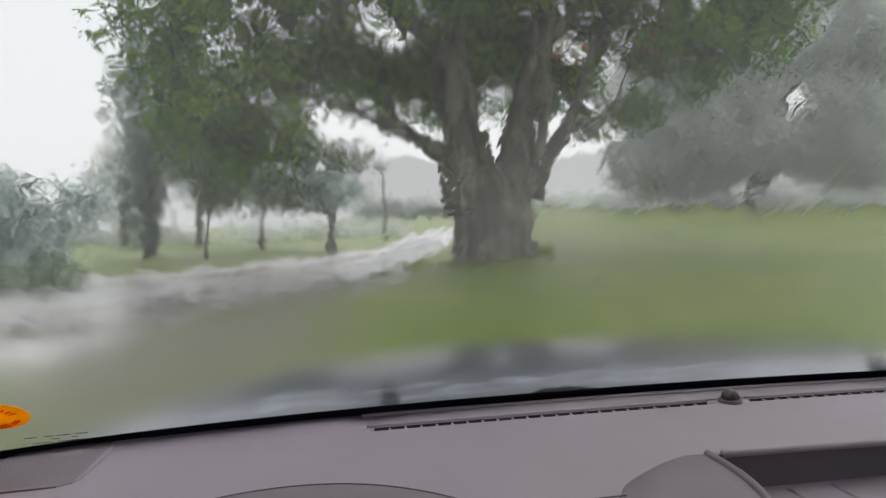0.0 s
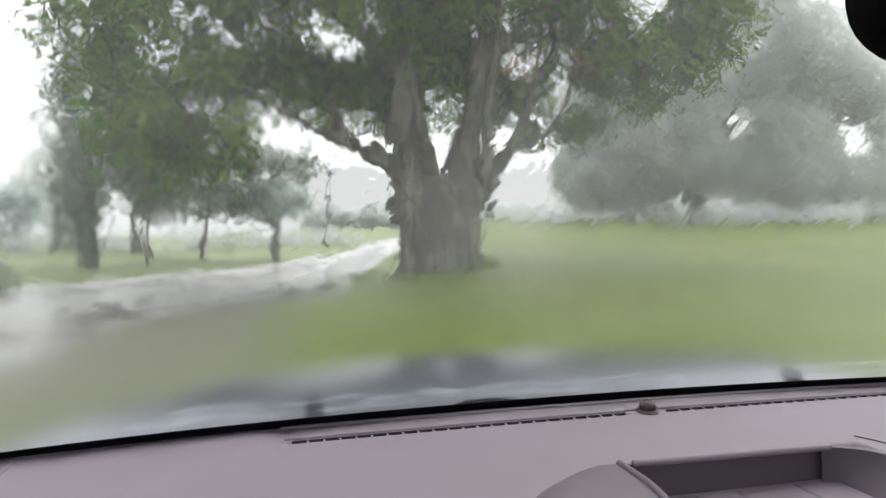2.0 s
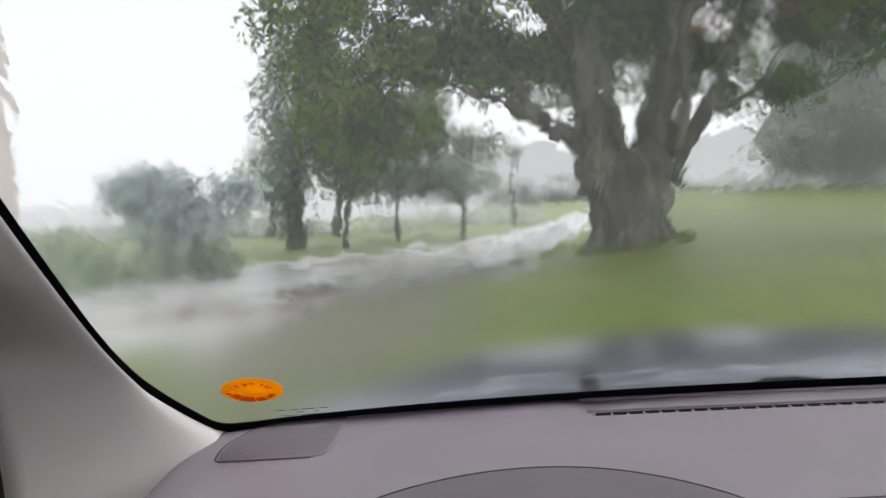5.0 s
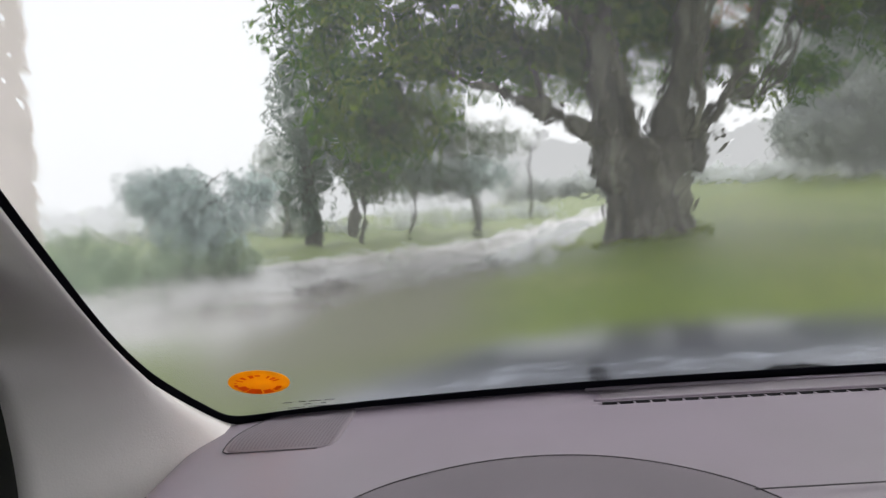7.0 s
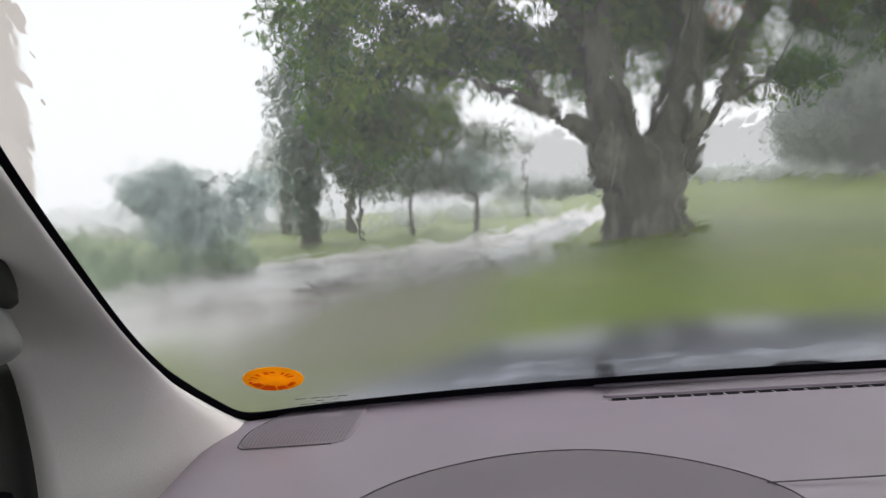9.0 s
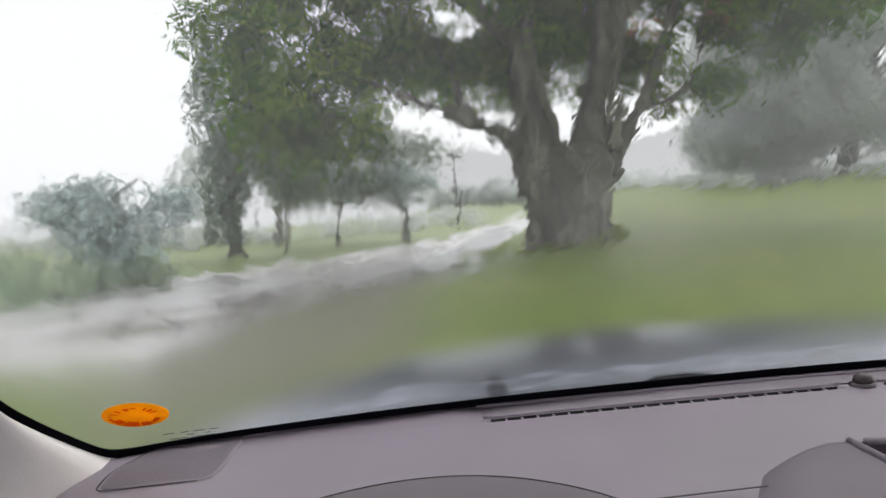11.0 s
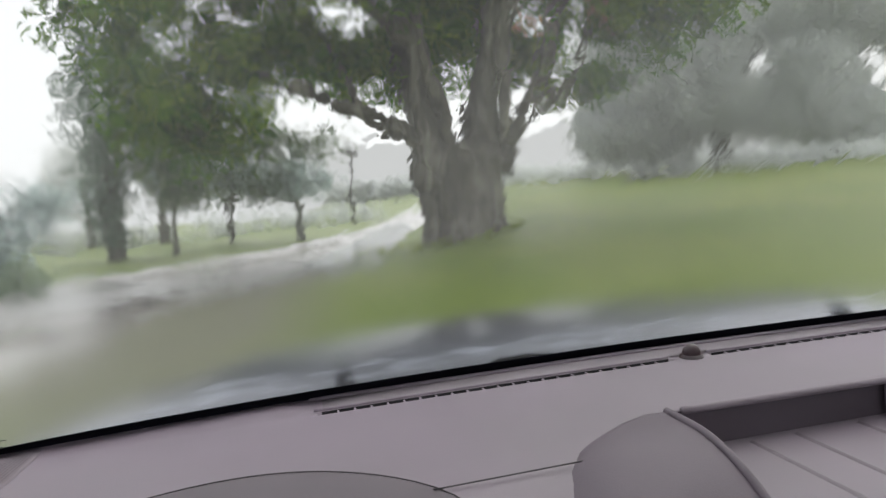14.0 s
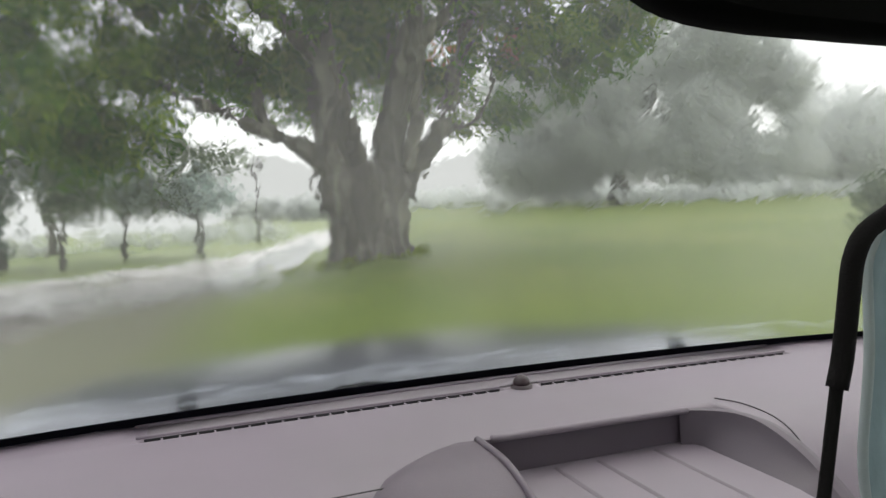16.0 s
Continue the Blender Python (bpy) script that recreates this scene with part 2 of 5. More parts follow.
M_BLACK = material("black_rubber", (0.005, 0.005, 0.008), 0.95, var=0.2, scale=30, spec=0.03)
M_SLOT = material("vent_shadow_plastic", (0.02, 0.02, 0.022), 0.8)
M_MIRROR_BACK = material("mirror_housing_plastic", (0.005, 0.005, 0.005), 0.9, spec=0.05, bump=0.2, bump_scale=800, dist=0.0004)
M_PAINT = material("silver_blue_paint", (0.130, 0.132, 0.168), 0.28, 0.4, var=0.05, scale=40, bump=0.2, bump_scale=55, dist=0.001, coat=0.6)
M_ORANGE = material("orange_sticker_paper", (1.0, 0.53, 0.012), 0.6, var=0.10, scale=60, bump=0, translucent=0.78)
M_ORANGE_DARK = material("orange_print", (0.80, 0.20, 0.01), 0.6, bump=0, translucent=0.8)
M_PRINT = material("black_print", (0.03, 0.035, 0.035), 0.6, bump=0)
M_STRAP = material("black_strap_webbing", (0.009, 0.008, 0.008), 0.85, spec=0.15, bump=0.5, bump_scale=900, dist=0.0008)
M_MASK = material("teal_mask_fabric", (0.34, 0.43, 0.45), 0.8, var=0.08, scale=60, bump=0.4, bump_scale=700, dist=0.0006, translucent=0.3)
M_MASK_EDGE = material("white_mask_edge", (0.50, 0.56, 0.56), 0.8, translucent=0.3)
M_TYRE = material("tyre_rubber", (0.02, 0.02, 0.02), 0.8)
M_RIM = material("wheel_alloy", (0.5, 0.5, 0.52), 0.3, 0.9)
M_BARK = material("wet_grey_bark", (0.058, 0.053, 0.039), 0.6, var=0.45, scale=9, bump=1.0, bump_scale=9, dist=0.06, second=(0.165, 0.159, 0.124), second_scale=3.0, second_at=(0.46, 0.66), stretch=(1, 1, 0.22))
# the next two barks are lightened to stand in for rain haze
M_BARK_FAR_HAZED = material("far_hazed_bark", (0.17, 0.165, 0.15), 0.8, var=0.3, scale=6, bump=0.6, bump_scale=9, dist=0.04)
M_BARK_RAIN_HAZE = material("rain_haze_bark", (0.27, 0.27, 0.255), 0.8, var=0.3, scale=6, bump=0.6, bump_scale=9, dist=0.04)
M_LEAF = material("mango_leaves", (0.074, 0.190, 0.014), 0.5, island=0.5, var=0.6, scale=1.5, bump=0, spec=0.12, translucent=0.50, second=(0.135, 0.225, 0.030), second_scale=0.9, second_at=(0.48, 0.60))
# roadside leaves, paler than the mango's: rain haze is in their colour
M_LEAF_MID = material("hazed_roadside_leaves", (0.20, 0.26, 0.165), 0.5, island=0.5, var=0.25, scale=0.8, bump=0, spec=0.3, translucent=0.35)
M_LEAF_RAIN_HAZE = material("rain_haze_leaves", (0.22, 0.28, 0.235), 0.5, island=0.35, var=0.25, scale=0.8, bump=0, spec=0.3, translucent=0.4)
M_LEAF_BLUE_HAZE = material("bluish_hazed_leaves", (0.60, 0.68, 0.665), 0.5, island=0.40, var=0.2, scale=1.0, bump=0, spec=0.3, translucent=0.45)
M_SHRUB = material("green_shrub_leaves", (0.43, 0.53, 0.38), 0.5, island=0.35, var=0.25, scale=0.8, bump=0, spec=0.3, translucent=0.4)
# distance haze is put into these two leaf colours
M_LEAF_FAR_HAZED = material("far_hazed_leaves", (0.63, 0.655, 0.64), 0.6, island=0.03, var=0.10, scale=0.4, bump=0, spec=0.1, translucent=0.7)
M_LEAF_HAZE = material("distant_hazed_leaves", (0.76, 0.78, 0.77), 0.6, island=0.04, var=0.15, scale=0.2, bump=0, translucent=0.45)
M_GRASS = material("wet_lawn", (0.110, 0.158, 0.012), 0.55, var=0.2, scale=3.0, bump=0.45, bump_scale=14, dist=0.05, second=(0.147, 0.185, 0.025), second_scale=0.35)
# lighter than the lawn: distance haze put into the field's colour
M_FIELD = material("hazed_wet_field", (0.20, 0.255, 0.09), 0.6, var=0.25, scale=2.0, bump=0.6, bump_scale=12, dist=0.05, second=(0.25, 0.29, 0.14), second_scale=0.3)
M_BLADE = material("grass_blades", (0.165, 0.237, 0.021), 0.5, island=0.06, var=0.15, scale=0.6, bump=0, spec=0.2, translucent=0.55)
M_TUFT = material("long_grass", (0.21, 0.285, 0.032), 0.5, island=0.3, var=0.25, scale=1.5, bump=0, spec=0.2, translucent=0.5)
# brighter copy of the mango leaves, with highlights put into the colour
M_LEAF_LIT = material("lit_mango_leaves", (0.17, 0.29, 0.026), 0.5, island=0.35, var=0.3, scale=3, bump=0, spec=0.15, translucent=0.5)
M_RED_LEAF = material("reddish_mango_leaves", (0.40, 0.20, 0.09), 0.5, island=0.3, var=0.25, scale=3, bump=0, spec=0.15, translucent=0.4)
M_ROAD = material("wet_gravel_road", (0.64, 0.62, 0.62), 0.42, var=0.12, scale=6, bump=0.25, bump_scale=14, dist=0.012, spec=0.65, second=(0.40, 0.38, 0.365), second_scale=0.9, rough_second=0.22)
M_MUD = material("wet_mud", (0.225, 0.21, 0.185), 0.35, var=0.25, scale=5, bump=0.7, bump_scale=12, dist=0.04, second=(0.14, 0.14, 0.07), second_scale=1.1, rough_second=0.3)
worn_to_mud(M_GRASS, 0.76)
worn_to_mud(M_ROAD, 0.85, (0.245, 0.23, 0.21, 1))
M_WATER = material("standing_rain_water", (0.34, 0.345, 0.345), 0.10, var=0.10, scale=3, bump=0.5, bump_scale=30, dist=0.012, spec=0.8)
M_STONE = material("wet_stone", (0.16, 0.15, 0.14), 0.4, var=0.3, scale=9, bump=0.7, bump_scale=20, dist=0.02)
M_WALL = material("pale_pinkish_plaster", (0.88, 0.78, 0.765), 0.8, var=0.06, scale=3, bump=0.2, bump_scale=30, second=(0.82, 0.73, 0.71), second_scale=0.7)
M_ROOF = material("grey_sheet_roof", (0.35, 0.35, 0.36), 0.5, var=0.1, scale=3)
M_SEAM = material("seam_shadow_plastic", (0.06, 0.055, 0.06), 0.8, bump=0)
M_POLE = material("weathered_pole", (0.10, 0.095, 0.09), 0.6, var=0.25, scale=20)


M_SPLASH = bpy.data.materials.new("frothy_rain_water")
M_SPLASH.use_nodes = True
sn, sl = M_SPLASH.node_tree.nodes, M_SPLASH.node_tree.links
sn.clear()
s_out, s_co, s_clear, s_froth, s_mix = (sn.new(k) for k in ("ShaderNodeOutputMaterial", "ShaderNodeTexCoord", "ShaderNodeBsdfTransparent", "ShaderNodeBsdfTranslucent", "ShaderNodeMixShader"))
s_froth.inputs["Color"].default_value = (0.66, 0.71, 0.82, 1)
s_map, s_noise, s_range = (sn.new(k) for k in ("ShaderNodeMapping", "ShaderNodeTexNoise", "ShaderNodeMapRange"))
s_map.inputs["Scale"].default_value = (0.35, 1, 1)
s_noise.inputs["Scale"].default_value = 80
s_noise.inputs["Detail"].default_value = 4
s_range.inputs["From Min"].default_value, s_range.inputs["From Max"].default_value = 0.40, 0.75
s_range.inputs["To Min"].default_value, s_range.inputs["To Max"].default_value = 0.0, 0.24
sl.new(s_co.outputs["Object"], s_map.inputs["Vector"])
sl.new(s_map.outputs[0], s_noise.inputs["Vector"])
sl.new(s_noise.outputs["Fac"], s_range.inputs["Value"])
sl.new(s_range.outputs[0], s_mix.inputs[0])
sl.new(s_clear.outputs[0], s_mix.inputs[1])
sl.new(s_froth.outputs[0], s_mix.inputs[2])
sl.new(s_mix.outputs[0], s_out.inputs["Surface"])


# ---- building helpers ----
def thing(name, label, category, at=(0, 0, 0), kind="", group=""):
    return tagged(new(name), label, category, group, kind) if at == (0, 0, 0) else tagged(placed(new(name), at), label, category, group, kind)


def placed(ob, at):
    ob.location = at
    return ob


def link_mesh(name, mesh, mat, parent=None, label="", smooth=True):
    if mat and not mesh.materials:
        mesh.materials.append(mat)
    if smooth:
        mesh.polygons.foreach_set("use_smooth", [True] * len(mesh.polygons))
    ob = new(name, mesh)
    if parent:
        ob.parent = parent
        root, off = parent, Vector((0, 0, 0))
        while root:
            off += root.location
            root = root.parent
        ob.matrix_parent_inverse = Matrix.Translation(-off)
    if label:
        ob["label"] = label
    return ob


def part(name, bm, mat, parent=None, label="", smooth=True):
    """One mesh object from a bmesh in world metres, under its thing or part."""
    mesh = bpy.data.meshes.new(name)
    bmesh.ops.recalc_face_normals(bm, faces=bm.faces)
    bm.to_mesh(mesh)
    bm.free()
    return link_mesh(name, mesh, mat, parent, label, smooth)


def box(bm, x0, x1, y0, y1, z0, z1, bevel=0.0, m=None):
    made = bmesh.ops.create_cube(bm, size=1.0)["verts"]
    mat4 = Matrix.Translation(((x0 + x1) / 2, (y0 + y1) / 2, (z0 + z1) / 2)) @ Matrix.Diagonal((x1 - x0, y1 - y0, z1 - z0, 1))
    bmesh.ops.transform(bm, matrix=(m @ mat4) if m else mat4, verts=made)
    if bevel:
        edges = list({e for v in made for e in v.link_edges})
        bmesh.ops.bevel(bm, geom=edges, offset=bevel, segments=2, affect="EDGES", profile=0.6)
    return bm


def grid_mesh(bm, points):
    """A sheet from rows of points."""
    rows = [[bm.verts.new(p) for p in row] for row in points]
    for a, b in zip(rows, rows[1:]):
        for i in range(len(a) - 1):
            bm.faces.new((a[i], a[i + 1], b[i + 1], b[i]))
    return bm


def tube(bm, points, radii, sides=10, rough=0.0, seed=0, lobes=0, lobe=0.0):
    """A tapered limb along points; rough and lobes make its outline uneven."""
    pts = [Vector(p) for p in points]
    rings = []
    for i, p in enumerate(pts):
        ahead = (pts[min(i + 1, len(pts) - 1)] - pts[max(i - 1, 0)]).normalized()
        side = ahead.orthogonal() if abs(ahead.x) > 0.9 else ahead.cross(Vector((1, 0, 0))).normalized()
        side.normalize()
        up = ahead.cross(side)
        ring = []
        for k in range(sides):
            a = 2 * math.pi * k / sides
            r = radii[i]
            if lobes:
                r *= 1 + lobe * math.cos(lobes * a + seed + 0.35 * i)
            if rough:
                r *= 1 + rough * noise.noise(Vector((math.cos(a) * 1.9 + seed * 3.1, math.sin(a) * 1.9, i * 0.22 + seed)))
            ring.append(bm.verts.new(p + (side * math.cos(a) + up * math.sin(a)) * r))
        rings.append(ring)
    for a, b in zip(rings, rings[1:]):
        for k in range(sides):
            bm.faces.new((a[k], a[(k + 1) % sides], b[(k + 1) % sides], b[k]))
    bm.faces.new(rings[0][::-1])
    bm.faces.new(rings[-1])
    return bm


def smooth_line(points, n):
    """n points along a Catmull-Rom line through the given ones."""
    p = [Vector(q) for q in points]
    p = [2 * p[0] - p[1]] + p + [2 * p[-1] - p[-2]]
    out = []
    for i in range(n):
        u = i / (n - 1) * (len(p) - 3)
        k = min(int(u), len(p) - 4)
        t = u - k
        a, b, c, d = p[k:k + 4]
        out.append(0.5 * (2 * b + (c - a) * t + (2 * a - 5 * b + 4 * c - d) * t * t + (3 * b - a - 3 * c + d) * t ** 3))
    return out


def step(a, b, v):
    t = max(0.0, min(1.0, (v - a) / (b - a)))
    return t * t * (3 - 2 * t)


# ---- the ground ----
ROAD_LINE = smooth_line([(-40, 3.5, 0), (-22, 5.0, 0), (-12, 7.0, 0), (-7, 8.6, 0), (-4.0, 10.2, 0), (-1.6, 12.2, 0), (0.9, 15.2, 0),
                         (2.8, 19.4, 0), (4.4, 25, 0), (6.4, 32, 0), (9.5, 41, 0), (14, 52, 0), (24, 70, 0)], 140)


def to_road(x, y):
    """Distance from the road's middle, and on which side (right of it: plus)."""
    best, side = 1e9, 1.0
    for a, b in zip(ROAD_LINE[::2], ROAD_LINE[2::2]):
        dx, dy = b.x - a.x, b.y - a.y
        t = max(0.0, min(1.0, ((x - a.x) * dx + (y - a.y) * dy) / (dx * dx + dy * dy)))
        ex, ey = x - a.x - t * dx, y - a.y - t * dy
        d = ex * ex + ey * ey
        if d < best:
            best, side = d, 1.0 if ex * dy - ey * dx > 0 else -1.0
    return math.sqrt(best), side


def ground_height(x, y):
    """The lawn climbs from the road to a low rise; the field on the other side lies flat."""
    d, side = to_road(x, y)
    far = math.hypot(x, y)
    rise = 0.0
    if side > 0 and y > 1:
        rise = 1.28 * min(1.0, max(0.0, far - 1.5) / 38.0) * step(1.2, 4.5, d) * step(1.0, 8.0, y + max(0, x) * 0.6)
    else:
        rise = 0.05 * step(1.5, 3.0, d)
    bumps = 0.05 * noise.noise(Vector((x * 0.35, y * 0.35, 0))) * step(1.3, 3.0, d) * step(2.5, 7.0, far)
    return rise + bumps


def spread_axis(fine_from, fine_to, fine, far):
    """Even steps in the middle, growing outward to the horizon."""
    v = list(np.arange(fine_from, fine_to + 1e-6, fine))
    s = fine
    lo, hi = v[0], v[-1]
    while hi < far:
        s *= 1.25
        hi += s
        v.append(hi)
    s = fine
    while lo > -far:
        s *= 1.25
        lo -= s
        v.insert(0, lo)
    return v


ROAD_LEFT = smooth_line([(-40, 9, 0), (-22, 9.5, 0), (-12, 10.2, 0), (-8, 10.9, 0), (-6.3, 12.0, 0), (-4.9, 13.0, 0), (-4.0, 13.8, 0), (-2.8, 15.2, 0), (-1.2, 16.9, 0), (0.9, 20.6, 0), (2.7, 25, 0), (5.2, 33, 0), (8.5, 42, 0), (13, 52, 0), (24, 70, 0)], 300)
ROAD_RIGHT = smooth_line([(-40, 0.5, 0), (-22, 1.5, 0), (-12, 3.4, 0), (-8, 4.8, 0), (-5.5, 5.5, 0), (-3.8, 5.7, 0), (-2.6, 5.6, 0), (-1.9, 6.3, 0), (-1.5, 8.3, 0), (-0.4, 10.6, 0), (0.75, 12.9, 0), (2.5, 17.4, 0), (4.9, 25, 0), (8.0, 33.5, 0), (26.5, 69, 0)], 300)


def off_edge(x, y):
    """Distance from the road's edge on the car's side."""
    return math.sqrt(min((x - p.x) ** 2 + (y - p.y) ** 2 for p in ROAD_RIGHT[::2]))


def mud_at(x, y):
    """How far the grass is worn to mud: between the road's bend and the parked car."""
    if not (-4.5 < x < 4 and 1.5 < y < 14):
        return 0.0
    wide = float(np.interp(y, [2, 5, 8, 10, 12, 13.5], [3.1, 2.8, 2.2, 1.5, 0.7, 0.3]))
    return (1 - step(0.25 * wide, wide, off_edge(x, y))) * step(-2.9, -1.9, x + 0.3 * noise.noise(Vector((x, y, 3))))


gx, gy = spread_axis(-14, 24, 0.5, 2500), spread_axis(-4, 44, 0.5, 2500)
bm = grid_mesh(bmesh.new(), [[(x, y, ground_height(x, y) if abs(x) < 120 and abs(y) < 120 else 0.9) for x in gx] for y in gy])
for f in bm.faces:
    c = f.calc_center_median()
    if c.y > 0 and to_road(c.x, c.y)[1] < 0:
        f.material_index = 1                          # the field beyond the road, paled for haze
ground = part("ground", bm, M_GRASS)
worn = ground.data.attributes.new("mud", "FLOAT", "POINT")
worn.data.foreach_set("value", [mud_at(v.co.x, v.co.y) for v in ground.data.vertices])
ground.data.materials.append(M_FIELD)
tagged(ground, "wet green lawn and field paled for haze, with uneven grass", "ground", kind="structure")


def strip(name, line, half, lift, mat, label, category, seed, cells=6, taper=0, ragged=0.22):
    bm, rows = bmesh.new(), []
    for i, p in enumerate(line):
        q, r = line[max(i - 1, 0)], line[min(i + 1, len(line) - 1)]
        across = Vector((r.y - q.y, q.x - r.x, 0)).normalized()
        row = []
        for k in range(cells + 1):
            u = 2 * k / cells - 1
            wide = half * (1 if taper == 0 else min(1.0, 0.15 + min(i, len(line) - 1 - i) / taper))
            edge = wide * (1 + ragged * noise.noise(Vector((p.x * 0.9 + seed, p.y * 0.9, u * 1.3)))) if abs(u) == 1 else wide
            s = p + across * edge * u
            row.append((s.x, s.y, ground_height(s.x, s.y) + (lift if abs(u) < 1 else 0.004)))
        rows.append(row)
    return tagged(part(name, grid_mesh(bm, rows), mat), label, category, kind="structure")


bm, rows = bmesh.new(), []
for i, (a, b) in enumerate(zip(ROAD_LEFT, ROAD_RIGHT)):
    row = []
    for k in range(17):
        u = k / 16
        if k in (0, 16):
            u += 0.035 * noise.noise(Vector((a.x * 1.3 + 40 * k, a.y * 1.3, 2.0)))
        p = a.lerp(b, u)
        wheel = 0.012 * noise.noise(Vector((u * 9, i * 0.05, 1.0)))
        row.append((p.x, p.y, ground_height(p.x, p.y) + (0.024 + wheel if 0 < k < 16 else -0.004)))
    rows.append(row)
road = tagged(part("road", grid_mesh(bm, rows), M_ROAD), "wet pale gravel road with puddles and dark ruts", "road", kind="structure")
churned = []
for a, b in zip(ROAD_LEFT, ROAD_RIGHT):
    for k in range(17):
        p = a.lerp(b, k / 16)
        at_bend = step(-3.0, -1.6, p.x) * step(16.0, 12.0, p.y)
        churned.append(max(at_bend * step(0.70, 0.97, k / 16), 0.55 * at_bend * step(1.2, -0.6, p.x) * step(0.25, 0.5, k / 16)))
road.data.attributes.new("mud", "FLOAT", "POINT").data.foreach_set("value", churned)
for line, half in (([(-6.5, 6.2, 0), (-4.6, 6.35, 0), (-3.3, 6.5, 0), (-2.6, 7.0, 0), (-2.1, 7.7, 0), (-1.6, 8.9, 0)], 0.08), ([(-3.4, 9.0, 0), (-2.4, 9.15, 0), (-1.7, 9.5, 0), (-0.9, 10.4, 0), (0.1, 12.4, 0)], 0.08), ([(-2.9, 13.4, 0), (-1.5, 14.2, 0), (-0.1, 15.4, 0), (1.4, 18.6, 0)], 0.06)):
    strip("wheel_rut", smooth_line(line, 60), half, 0.052, M_MUD, "dark wet wheel rut in the gravel road", "road", 9.0, cells=4, taper=10, ragged=0.9)
strip("puddle", smooth_line([(0.25, 12.1, 0), (0.85, 13.7, 0), (1.55, 16.0, 0), (2.45, 19.0, 0), (3.4, 22.5, 0), (4.6, 27, 0)], 90), 0.62, 0.046, M_WATER, "bright rain water standing on the gravel road", "puddle", 13.0, cells=8, taper=14, ragged=0.55)
for x, y, r in ((0.62, 10.9, 0.12), (0.85, 9.8, 0.10), (0.40, 9.0, 0.09), (1.25, 12.3, 0.13)):
    strip("puddle", smooth_line([(x - 2.2 * r, y - 0.3 * r, 0), (x, y, 0), (x + 2.0 * r, y + 0.4 * r, 0)], 14), r, 0.022, M_WATER, "small bright puddle in the wet grass", "puddle", x, cells=4, taper=5, ragged=0.5)


# ---- the car, seen from the driver's place ----
car = thing("car", "parked silver-blue car with grey interior and rain-covered windscreen", "car")


def glass_y(x, z):
    """The windscreen's inner face: it leans back by 50 degrees and bows forward at the middle."""
    return 0.600 + 0.046 * (1 - (x / 0.65) ** 2) - 1.19 * (z - 1.085)


LEFT_EDGE = [(0, 1.0915), (-0.30, 1.0905), (-0.50, 1.0880), (-0.595, 1.0875), (-0.630, 1.0885), (-0.646, 1.0927), (-0.6545, 1.1005), (-0.6635, 1.1155), (-0.672, 1.132), (-0.6785, 1.148), (-0.682, 1.161),
             (-0.6845, 1.183), (-0.6842, 1.210), (-0.6815, 1.243), (-0.6765, 1.290), (-0.668, 1.340), (-0.650, 1.430), (-0.628, 1.530), (-0.60, 1.556), (-0.30, 1.566), (0, 1.568)]
OUTLINE = smooth_line([(x, z, 0) for x, z in LEFT_EDGE], 90)
OUTLINE = [(p.x, p.y) for p in OUTLINE] + [(-p.x, p.y) for p in OUTLINE[-2:0:-1]]


def inset(outline, amount):
    """The outline moved inward by amount(x, z)."""
    out, n = [], len(outline)
    for i, (x, z) in enumerate(outline):
        (ax, az), (bx, bz) = outline[i - 1], outline[(i + 1) % n]
        tx, tz = bx - ax, bz - az
        s = math.hypot(tx, tz) or 1
        nx, nz = -tz / s, tx / s
        if nx * (0 - x) + nz * (1.32 - z) < 0:
            nx, nz = -nx, -nz
        a = amount(x, z)
        out.append((x + nx * a, z + nz * a * 0.77))
    return out


def band(outline, a0, a1, off0, off1):
    """A closed flat band along the windscreen's edge, between two insets, with thickness towards the cabin."""
    bm = bmesh.new()
    loops = [[bm.verts.new((x, glass_y(x, z) - o, z - o * 0.84)) for x, z in inset(outline, a)] for a, o in ((a0, off0), (a0, off1), (a1, off1), (a1, off0))]
    n = len(outline)
    for a, b in zip(loops, loops[1:] + loops[:1]):
        for i in range(n):
            bm.faces.new((a[i], a[(i + 1) % n], b[(i + 1) % n], b[i]))
    return bm


# windscreen: a bent sheet, its outer face under running water
bm = bmesh.new()
heights = np.linspace(1.050, 1.575, 46)
ends = np.interp(heights, [1.05, 1.085, 1.105, 1.133, 1.185, 1.215, 1.24, 1.308, 1.43, 1.575], [0.62, 0.64, 0.665, 0.685, 0.707, 0.71, 0.709, 0.695, 0.672, 0.64])
cols = np.linspace(-1, 1, 61)
inner = [[bm.verts.new((e * u, glass_y(e * u, z), z)) for u in cols] for z, e in zip(heights, ends)]
outer = [[bm.verts.new((e * u, glass_y(e * u, z) + 0.0032, z + 0.0038)) for u in cols] for z, e in zip(heights, ends)]
for j in range(len(heights) - 1):
    for i in range(len(cols) - 1):
        bm.faces.new((inner[j][i], inner[j][i + 1], inner[j + 1][i + 1], inner[j + 1][i]))
        bm.faces.new((outer[j][i], outer[j + 1][i], outer[j + 1][i + 1], outer[j][i + 1])).material_index = 1
rim_in = inner[0] + [r[-1] for r in inner[1:]] + inner[-1][-2::-1] + [r[0] for r in inner[-2:0:-1]]
rim_out = outer[0] + [r[-1] for r in outer[1:]] + outer[-1][-2::-1] + [r[0] for r in outer[-2:0:-1]]
for k in range(len(rim_in)):
    n = (k + 1) % len(rim_in)
    for e in bm.faces.new((rim_in[k], rim_out[k], rim_out[n], rim_in[n])).edges:
        e.smooth = False
